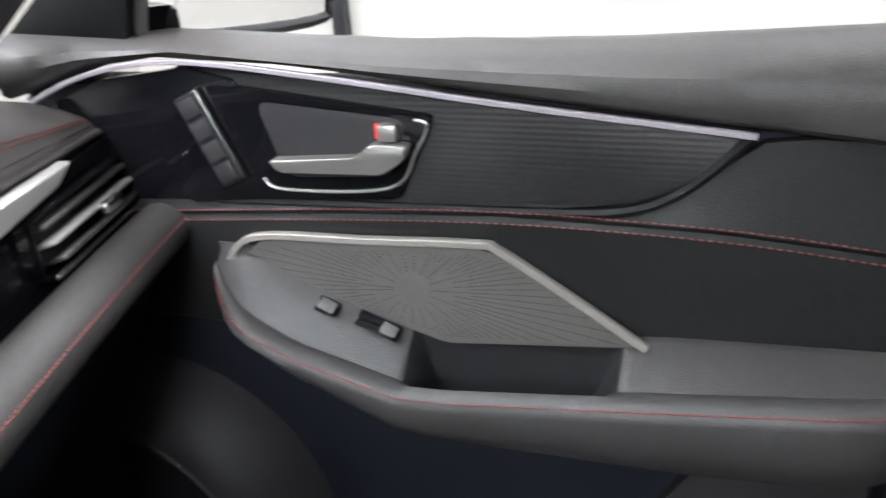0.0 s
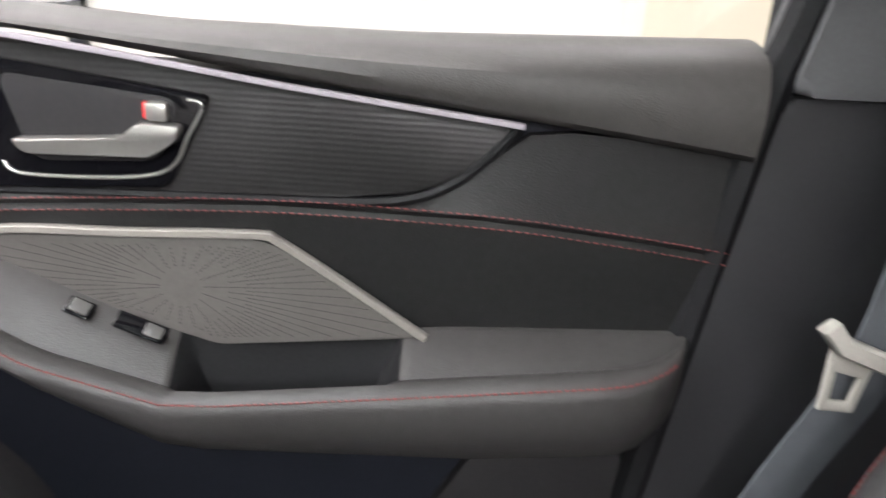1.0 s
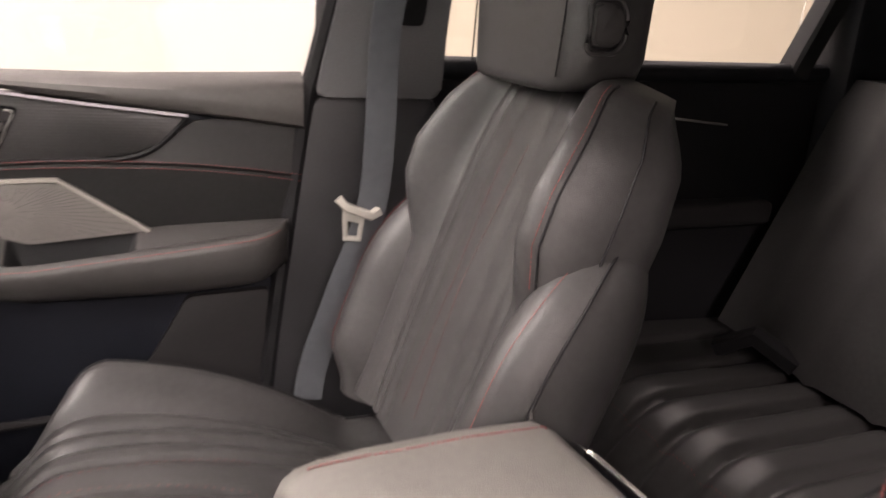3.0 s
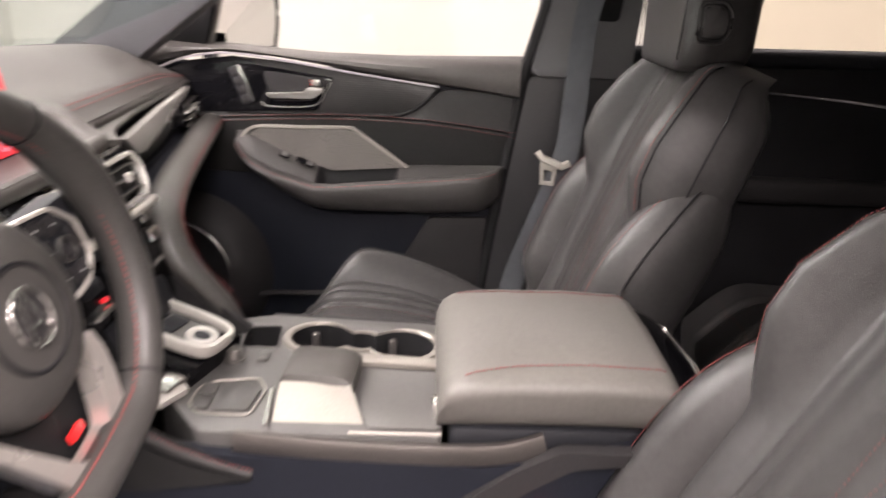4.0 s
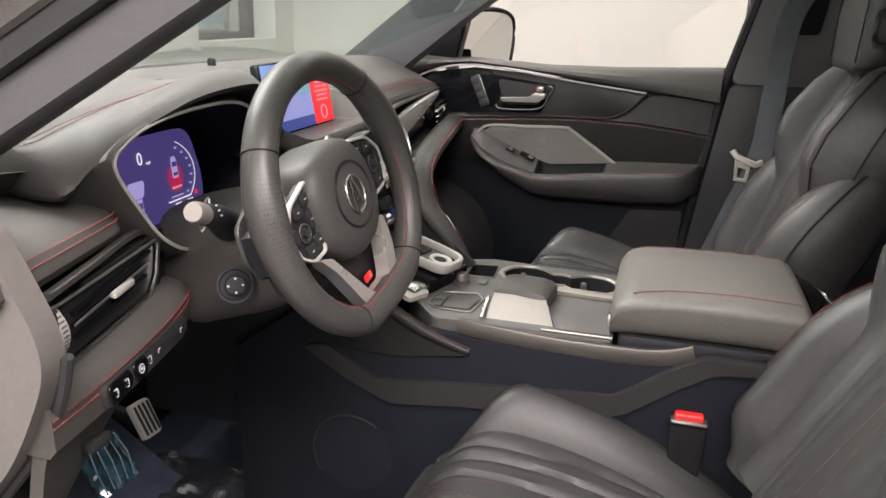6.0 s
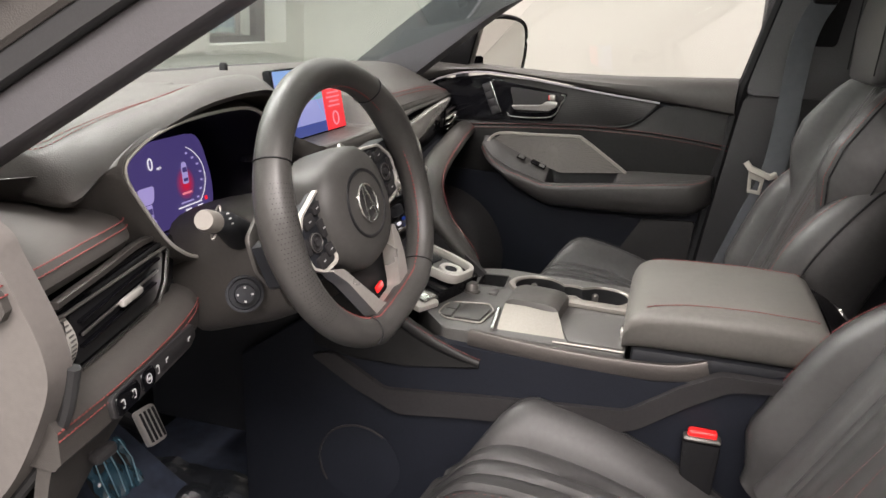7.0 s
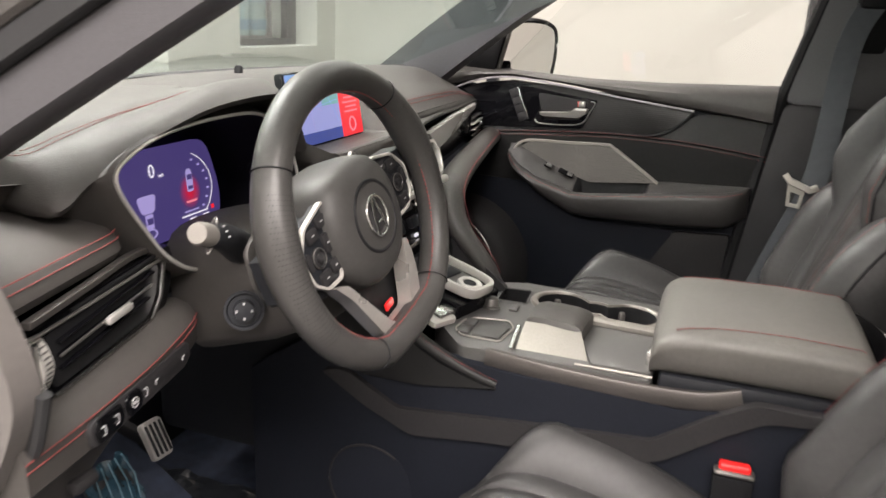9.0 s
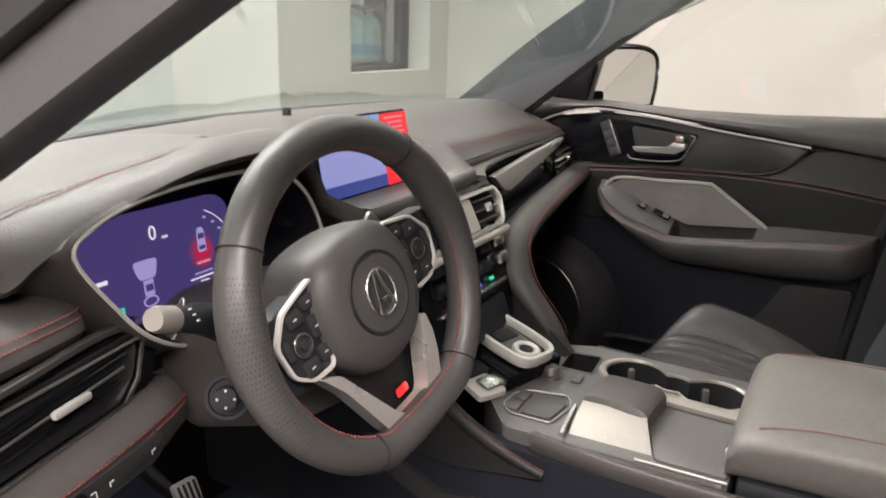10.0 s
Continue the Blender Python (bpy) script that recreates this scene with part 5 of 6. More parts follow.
for sg in (-1, 1):
    o = [(sg * x, y) for x, y in ((0.050, 0.034), (0.095, 0.030), (0.138, 0.026), (0.140, -0.018), (0.110, -0.040), (0.060, -0.052))]
    sp2 = part("spoke", slab(o, 0.026, WM @ Matrix.Translation((0, 0, -0.042)), 0.006), HARD, wheel)
    o = [(sg * x, y) for x, y in ((0.052, 0.043), (0.094, 0.032), (0.113, 0.010), (0.109, -0.020), (0.092, -0.033), (0.066, -0.034))]
    ring = [tuple(q) for q in rounded(o, 0.006)]
    pod = part("switch_pod", slab(ring, 0.010, WM @ Matrix.Translation((0, 0, -0.017)), 0.002), HARD, wheel, "dark switch pod")
    part("pod_trim", bar([WM @ V(x, y, -0.007) for x, y in ring + ring[:1]], 0.0034, 0.006, up=WZ), SILVER, wheel, "satin silver pod trim")
    part("thumb_roller", lathe([(0, 0), (0.0105, 0), (0.0105, 0.002), (0.0085, 0.0035), (0.0075, 0.0015), (0.0045, 0.0015), (0.004, 0.0045), (0, 0.005)], 24, WM @ Matrix.Translation((sg * 0.088, -0.001, -0.007))), SOFT, pod, "round thumb control")
    part("roller_ring", tube([WM @ V(sg * 0.088 + 0.0100 * math.cos(a), -0.001 + 0.0100 * math.sin(a), -0.0045) for a in np.linspace(0, 2 * math.pi, 21)], 0.0006, 5), SATIN_DARK, pod)
    for qx, qy, qw, qh in ((0.066, 0.028, 0.016, 0.012), (0.086, 0.022, 0.018, 0.013), (0.068, 0.006, 0.012, 0.020), (0.070, -0.018, 0.014, 0.014), (0.089, -0.022, 0.018, 0.014), (0.104, 0.002, 0.007, 0.018)):
        key = part("pod_key", slab(rounded([(sg * qx - qw / 2, qy - qh / 2), (sg * qx + qw / 2, qy - qh / 2), (sg * qx + qw / 2, qy + qh / 2), (sg * qx - qw / 2, qy + qh / 2)], 0.003, 3), 0.004, WM @ Matrix.Translation((0, 0, -0.0075)), 0.0012), SOFT, pod)
        if qw > 0.01:
            part("symbol", box((sg * qx, qy, -0.0034), (0.0042, 0.0012, 0.0003), 0, WM), PRINT_GREY, key)
    pd = [(-0.086, 0.045), (-0.122, 0.030), (-0.130, -0.005), (-0.118, -0.035), (-0.088, -0.030)] if sg < 0 else [(0.084, 0.034), (0.100, 0.044), (0.110, 0.020), (0.092, 0.0)]
    part("paddle", slab(rounded(pd, 0.006), 0.005, WM @ Matrix.Translation((0, 0, -0.060)), 0.002), SATIN_DARK, wheel, "satin metal shift paddle")
part("lower_spoke", slab(rounded([(-0.090, -0.034), (-0.072, -0.060), (-0.046, -0.118), (-0.034, -0.136), (0.034, -0.136), (0.045, -0.118), (0.054, -0.097), (0.058, -0.076), (0.057, -0.056), (0.049, -0.056), (0.039, -0.079), (0.024, -0.113), (0.018, -0.121), (-0.018, -0.121), (-0.028, -0.112), (-0.060, -0.060), (-0.070, -0.043)], 0.004, 3),
     0.018, WM @ Matrix.Translation((0, 0, -0.018)), 0.004, 3), SPOKE, wheel, "satin silver double lower spoke")
for sg in (-1, 1):
    dots = bmesh.new()
    for ka in range(34):
        for kb in range(9):
            a = (math.pi if sg < 0 else 0) + sg * (-0.42 + 0.030 * ka)
            b = 0.45 + 0.17 * (kb + 0.5 * (ka % 2))
            c, d = rim_at(a), Vector((math.cos(a), math.sin(a), 0))
            g = 1.012 + 0.14 * sum(math.exp(-((((a - q) + math.pi) % (2 * math.pi) - math.pi) / 0.28) ** 2) for q in (0.30, math.pi - 0.30))
            nrm = d * math.cos(b) + V(0, 0, math.sin(b))
            p = c + d * math.cos(b) * 0.0165 * g + V(0, 0, math.sin(b) * 0.0185 * g)
            e1 = Vector((-d.y, d.x, 0))
            e2 = nrm.cross(e1)
            dots.faces.new([dots.verts.new(WM @ (p + e1 * qx * 0.0006 + e2 * qy * 0.0006)) for qx, qy in ((-1, 0), (0, -1), (1, 0), (0, 1))])
    part("grip_perforation", dots, BLACK, wheel, "rows of tiny holes in the grip")
part("lower_filler", slab(rounded([(-0.062, -0.052), (0.062, -0.052), (0.028, -0.125), (-0.028, -0.125)], 0.006), 0.012, WM @ Matrix.Translation((0, 0, -0.036)), 0.003), BLACK, wheel)
part("badge", box((0.006, -0.112, -0.020), (0.018, 0.009, 0.004), 0.002, WM), REDPL, wheel, "small red badge")

col = thing("steering_column", (-0.385, 0.12, 0.9), "dark plastic steering column shroud with stalks", "steering column")
ro = spline([(-0.085, 0.01), (-0.055, 0.046), (0.055, 0.046), (0.085, 0.01), (0.085, -0.05), (0.055, -0.085), (-0.055, -0.085), (-0.085, -0.05)], 4, True)
part("shroud", loft([[WC @ V(x * k, y * k - 0.022, h) for x, y in ro] for k, h in ((0.80, -0.064), (0.95, -0.070), (1.03, -0.11), (1.08, -0.20))]), SOFT_LIGHT, col)
part("light_stalk", tube([(-0.455, 0.114, 1.018), (-0.495, 0.102, 1.040), (-0.515, 0.097, 1.047), (-0.531, 0.0935, 1.0525)], [0.017, 0.0135, 0.0118, 0.0115], 16), HARD, col, "black light stalk")
part("stalk_tip", tube([(-0.530, 0.0935, 1.0520), (-0.548, 0.0900, 1.0585), (-0.553, 0.0888, 1.0602)], [0.0108, 0.0108, 0.009], 20), STALK_CAP, col, "beige stalk end cap")
part("stalk_ring", tube([V(-0.524, 0.095, 1.050) + (V(0.25, 0.9, 0.1).cross(V(-0.9, -0.2, 0.36)).normalized() * math.cos(a) + V(0.35, 0.15, 0.92) * math.sin(a)) * 0.0120 for a in np.linspace(0, 2 * math.pi, 24)], 0.0012, 5), SATIN_DARK, col)
for k in range(3):
    part("symbol", box((-0.522 + 0.004 * k, 0.083, 1.060 - 0.006 * k), (0.003, 0.001, 0.0012), 0), PRINT_GREY, col)
part("wiper_stalk", tube([WC @ V(*p) for p in ((0.07, 0.018, -0.07), (0.13, 0.03, -0.065), (0.165, 0.035, -0.06))], [0.008, 0.010, 0.012], 12), HARD, col)
kn = Matrix.Translation((-0.471, 0.100, 0.958)) @ pose(0, 0, 0, 0, -75, 35)
part("column_knob", lathe([(0, 0), (0.020, 0), (0.020, 0.005), (0.017, 0.005), (0.016, 0.002), (0.011, 0.002), (0.010, 0.012), (0, 0.0125)], 28, kn), HARD, col, "round column adjuster knob")
for k in range(4):
    part("symbol", box((0.0075 * math.cos(k * 1.57), 0.0075 * math.sin(k * 1.57), 0.0128), (0.0022, 0.0022, 0.0006), 0, kn), PRINT_GREY, col)

# ---- centre console ----
con = thing("centre_console", (0, -0.2, 0.42), "dark centre console with silver rails and a touchpad", "console")
CT = 0.812
for sg in (-1, 1):
    part("side_wall", yz_slab([(0.16, 0.82), (0.06, 0.80), (-0.10, 0.792), (-0.33, 0.786), (-0.45, 0.80), (-0.55, 0.83), (-0.55, 0.42), (0.30, 0.42), (0.30, 0.72)], sg * 0.145 + (0.02 if sg > 0 else 0), 0.02, 0.004), SOFT_DARK, con, "console flank")
deck = part("top_deck", slab(rounded([(-0.150, -0.29), (0.135, -0.29), (0.150, -0.05), (0.115, 0.03), (-0.060, 0.04), (-0.150, -0.03)], 0.012), 0.07, Matrix.Translation((0, 0, CT - 0.07)), 0.004), HARD_GREY, con, "matt grey console deck")
part("side_rail", bar(spline([(-0.154, -0.07, 0.806), (-0.158, -0.16, 0.800), (-0.159, -0.26, 0.797), (-0.158, -0.35, 0.800), (-0.154, -0.40, 0.812)], 5), 0.024, 0.010, up=(1, 0, 0)), RAIL, con, "brushed metal side rail")
part("side_rail", bar(spline([(0.16, -0.05, 0.80), (0.165, -0.16, 0.795), (0.165, -0.3, 0.791), (0.155, -0.39, 0.80)], 5), 0.012, 0.028, up=(1, 0, 0)), SOFT, con, "dark side rail")
part("flank_panel", yz_slab(rounded([(0.10, 0.76), (-0.08, 0.772), (-0.34, 0.776), (-0.315, 0.748), (-0.29, 0.742), (-0.05, 0.716), (0.055, 0.706), (0.09, 0.725)], 0.006), -0.147, 0.012, 0.003), BLACK, con, "recessed ribbed flank panel")
for k in range(34):
    y = 0.05 - 0.0108 * k
    zt = along([(-0.34, 0.772), (-0.08, 0.768), (0.10, 0.757)], y) - 0.004
    zb = along([(-0.30, 0.748), (-0.05, 0.722), (0.055, 0.714)], y - 0.012) + 0.004
    part("flank_rib", bar([(-0.160, y, zt), (-0.160, y - 0.012, zb)], 0.0022, 0.003, up=(1, 0, 0)), HARD, con)
# Ledge has a lighter plastic than the rear block, for light its top catches.
part("flank_step", yz_slab(rounded([(0.135, 0.754), (0.052, 0.708), (-0.113, 0.724), (-0.300, 0.739), (-0.365, 0.786), (-0.415, 0.814), (-0.50, 0.814), (-0.50, 0.800), (-0.430, 0.793), (-0.385, 0.765), (-0.320, 0.716), (-0.28, 0.700), (-0.08, 0.684), (0.03, 0.670), (0.10, 0.700), (0.175, 0.745)], 0.010, 4), -0.158, 0.016, 0.007, 3), SOFT, con, "raised leg line")
part("rear_block", yz_slab(rounded([(-0.30, 0.706), (-0.375, 0.760), (-0.43, 0.794), (-0.56, 0.802), (-0.56, 0.45), (-0.20, 0.45), (-0.20, 0.69)], 0.012, 4), -0.156, 0.006, 0.004, 2), HARD, con, "dark rear flank of the console")
ring_c = [(-0.168, 0.095 + 0.068 * math.cos(a), 0.565 + 0.068 * math.sin(a)) for a in np.linspace(0, 2 * math.pi, 41)]
part("flank_disc", yz_slab([(y, z) for x, y, z in ring_c[:-1]], -0.160, 0.006, 0.002), SOFT_DARK, con, "round panel low on the flank")
part("flank_ring", tube(ring_c[36:] + ring_c[1:15], 0.0018, 6), SOFT, con)
# driver side leg from stack to console
LEG = [(-0.152, 0.15, 0.900), (-0.160, 0.07, 0.848), (-0.164, 0.02, 0.814), (-0.166, -0.04, 0.787), (-0.166, -0.09, 0.771)]
part("leg_pad", tube(spline(LEG, 6), [0.010] * 14 + [0.010 - 0.0004 * k for k in range(11)], 12), LEATHER, con, "rounded leather leg edge")
part("leg_panel", yz_slab([(0.17, 0.905), (0.14, 0.898), (0.07, 0.848), (0.02, 0.814), (-0.04, 0.786), (-0.09, 0.770), (-0.09, 0.764), (0.02, 0.750), (0.10, 0.748), (0.17, 0.760)], -0.160, 0.010, 0.003), LEATHER, con, "smooth leather leg panel")
part("leg_seam", stitches([(x - 0.005, y, z + 0.0090) for x, y, z in spline(LEG, 8)], step=0.0048), RED, con, "red stitched seam")
# touchpad, dial, bin
PADP = [(-0.118, -0.078), (-0.062, -0.086), (-0.036, -0.072), (-0.046, -0.022), (-0.060, -0.008), (-0.098, -0.006), (-0.117, -0.022)]
pp = [tuple(q) for q in rounded(PADP, 0.008, 4)]
part("touchpad_rim", tube([(x, y, CT + 0.002) for x, y in pp + pp[:1]], 0.0013, 6), FRAME_GREY, con, "satin touchpad rim")
part("touchpad", slab(rounded([(-0.110, -0.074), (-0.064, -0.080), (-0.044, -0.069), (-0.050, -0.036), (-0.111, -0.034)], 0.004), 0.003, Matrix.Translation((0, 0, CT + 0.0005)), 0.001), PAD_GREY, con, "smooth grey touchpad")
for k in range(2):
    part("touch_key", box((-0.095 + 0.030 * k, -0.021, CT + 0.002), (0.027, 0.018, 0.004), 0.0015), PAD_GREY, con)
part("volume_dial", lathe([(0, 0), (0.017, 0), (0.017, 0.004), (0.014, 0.005), (0.013, 0.016), (0.011, 0.019), (0, 0.019)], 28, Matrix.Translation((0.013, -0.030, CT)) @ Matrix.Scale(0.82, 4)), SATIN_DARK, con, "ribbed grey dial")
part("small_key", box((0.020, -0.066, CT + 0.002), (0.024, 0.014, 0.006), 0.003), HARD_GREY, con)
BIN = rounded([(0.046, -0.030), (0.108, -0.027), (0.114, -0.074), (0.046, -0.079)], 0.008)
cut(deck, slab(BIN, 0.06, Matrix.Translation((0, 0, CT - 0.035))))
part("coin_bin", loft([[(0.078 + (x - 0.078) * k, -0.052 + (y + 0.052) * k, CT + h) for x, y in BIN] for k, h in ((0.995, 0.001), (0.95, -0.034), (0.02, -0.0345))], caps=False), BLACK, con, "open square bin")
part("coin_bin_rim", tube([(x, y, CT + 0.001) for x, y in BIN + BIN[:1]], 0.0016, 6), HARD_GREY, con)
# palm rest and silver bridge
pr = thing("palm_rest", (0.0, -0.13, CT), "grey padded palm rest on a silver bridge", "palm rest")
part("palm_pad", loft([[(-0.078 + 0.082 * u + 0.12 * (y0 + 0.11), y0 - 0.006 * u, CT - 0.004 + (z + 0.004) * k) for u, z in ((0, 0.0), (0, 0.022), (0.06, 0.031), (0.3, 0.035), (0.7, 0.035), (0.94, 0.031), (1, 0.022), (1, 0.0))] for y0, k in ((-0.102, 0.62), (-0.106, 0.86), (-0.116, 0.97), (-0.14, 1.0), (-0.165, 0.99), (-0.180, 0.92), (-0.187, 0.75))]), LEATHER_GREY, pr)
part("bridge_plate", sheet(lambda u, v: (-0.080 - 0.072 * v ** 1.1, -0.106 + 0.002 * v - (0.078 + 0.032 * v) * u, CT + 0.024 - 0.040 * v ** 1.3), 8, 8, lambda u, v: (0.004, 0, -0.02)), BRIDGE, pr, "brushed silver plate")
part("bridge_edge", bar([(-0.085, -0.098, CT + 0.014), (-0.140, -0.100, CT + 0.002)], 0.005, 0.010), CHROME, pr)
# cup holder: two joined wells with a chrome ring
cup = thing("cup_holder", (0.09, -0.19, CT), "twin cup holder with a bright chrome ring", "cup holder")
CUPS = ((0.079, -0.132, 0.041), (0.063, -0.240, 0.043))
out = []
for k in range(72):
    a = 2 * math.pi * k / 72
    d = V(math.cos(a), math.sin(a))
    best = 0.0
    for cx, cy, r in CUPS + ((0.071, -0.186, 0.026),):
        q = V(cx - 0.071, cy + 0.186)
        b = q.dot(d)
        disc = b * b - q.dot(q) + r * r
        if disc > 0:
            best = max(best, b + math.sqrt(disc))
    out.append((0.071 + d.x * best, -0.186 + d.y * best))
part("ring", loft([[(0.071 + (x - 0.071) * k, -0.186 + (y + 0.186) * k, CT + h) for x, y in out] for k, h in ((1.0, -0.004), (0.995, 0.003), (1.02, 0.005), (1.10, 0.0045), (1.125, 0.001), (1.12, -0.004))] , caps=False), BRIDGE, cup, "broad satin chrome ring round both wells")
cut(deck, slab(out, 0.09, Matrix.Translation((0, 0, CT - 0.064))))
part("well", loft([[(0.071 + (x - 0.071) * k, -0.186 + (y + 0.186) * k, CT + h) for x, y in out] for k, h in ((0.995, 0.001), (0.97, -0.03), (0.93, -0.062), (0.02, -0.0625))], caps=False), BLACK, cup, "deep dark cup wells")
for cx, cy, r in CUPS:
    for a in (0.4, 2.5, 4.4):
        part("grip_tab", box((0, 0, 0), (0.010, 0.010, 0.024), 0.003, Matrix.Translation((cx + (r - 0.007) * math.cos(a), cy + (r - 0.007) * math.sin(a), CT - 0.018)) @ pose(0, 0, 0, 0, 0, math.degrees(a))), SATIN_DARK, cup)
part("phone_tray", slab(rounded([(-0.138, -0.21), (-0.06, -0.185), (-0.006, -0.19), (-0.012, -0.288), (-0.138, -0.288)], 0.006), 0.003, Matrix.Translation((0, 0, CT + 0.0005)), 0.001), HARD_GREY, con, "flat phone tray")
part("tray_rail", bar([(0.016, -0.165, CT + 0.005), (0.006, -0.29, CT + 0.005)], 0.024, 0.008), BRIDGE, con, "satin divider rail")
part("tray_edge", tube([(-0.148, -0.19, CT + 0.003), (-0.148, -0.29, CT + 0.003)], 0.0015, 6), FRAME_GREY, con)
part("tray_end", box((-0.105, -0.285, CT + 0.012), (0.02, 0.012, 0.022), 0.003), CHROME, con)
# armrest lid
lid = thing("armrest_lid", (-0.02, -0.42, 0.80), "padded grey leather armrest lid with red seam", "armrest")
ring = []
for y, k, dz in ((-0.284, 0.90, -0.030), (-0.287, 0.935, -0.020), (-0.294, 0.970, -0.010), (-0.306, 0.990, -0.003), (-0.325, 1.0, 0.001), (-0.36, 1.0, 0.004), (-0.45, 1.0, 0.006), (-0.525, 1.0, 0.003), (-0.540, 0.985, -0.004), (-0.546, 0.95, -0.014)):
    prof = [(-0.122, 0.818), (-0.140, 0.824), (-0.148, 0.832), (-0.153, 0.848), (-0.1565, 0.864), (-0.156, 0.872), (-0.151, 0.8775), (-0.142, 0.8805), (-0.120, 0.883), (-0.02, 0.887), (0.08, 0.884), (0.101, 0.879), (0.110, 0.868), (0.112, 0.840), (0.108, 0.822)]
    ring.append([(-0.022 + (x + 0.022) * k, y, z + dz * (1 if z > 0.85 else 0.3)) for x, z in prof])
part("lid_pad", loft(ring), LID_HIDE, lid)
SEAM_Y = np.linspace(-0.312, -0.530, 40)
for sx, sz, bow in ((-0.120, 0.8832, -0.014), (0.082, 0.8839, 0.006)):
    run = [(sx + bow * max(0.0, (y + 0.42) / 0.108) ** 2, y, sz - abs(bow) * 0.06 * max(0.0, (y + 0.42) / 0.108) ** 2 + float(np.interp(-y, (0.306, 0.325, 0.36, 0.45, 0.525, 0.540), (-0.003, 0.001, 0.004, 0.006, 0.003, -0.004)))) for y in SEAM_Y]
    seam_part = part("lid_seam", tube(run, 0.0008, 6), LID_HIDE, lid, "raised seam")
    part("stitching", stitches([(x - 0.0018, y, z + 0.0006) for x, y, z in run], step=0.0046, size=0.0009), RED, seam_part, "red stitched seam")
part("lid_base", box((-0.02, -0.42, 0.802), (0.25, 0.245, 0.04), 0.008), HARD, lid)
part("rear_face", box((-0.02, -0.56, 0.70), (0.25, 0.02, 0.24), 0.01), HARD, con)
part("rear_fascia", sheet(lambda u, v: (0.105 - 0.215 * u, -0.552 - 0.052 * v - 0.006 * math.sin(math.pi * u), 0.858 - 0.030 * v ** 1.5), 12, 6, lambda u, v: (0, 0.004, -0.03)), PIANO, con, "gloss black rear fascia")
part("fascia_rim", tube([(0.107, -0.556, 0.858), (0.108, -0.604, 0.830), (0.0, -0.611, 0.829), (-0.108, -0.606, 0.830), (-0.112, -0.580, 0.846), (-0.111, -0.556, 0.858)], 0.0022, 6), CHROME, con, "chrome edge")
part("rear_latch", bar(spline([(0.105, -0.53, 0.875), (0.135, -0.55, 0.872), (0.15, -0.575, 0.86)], 4), 0.006, 0.004), CHROME, con)


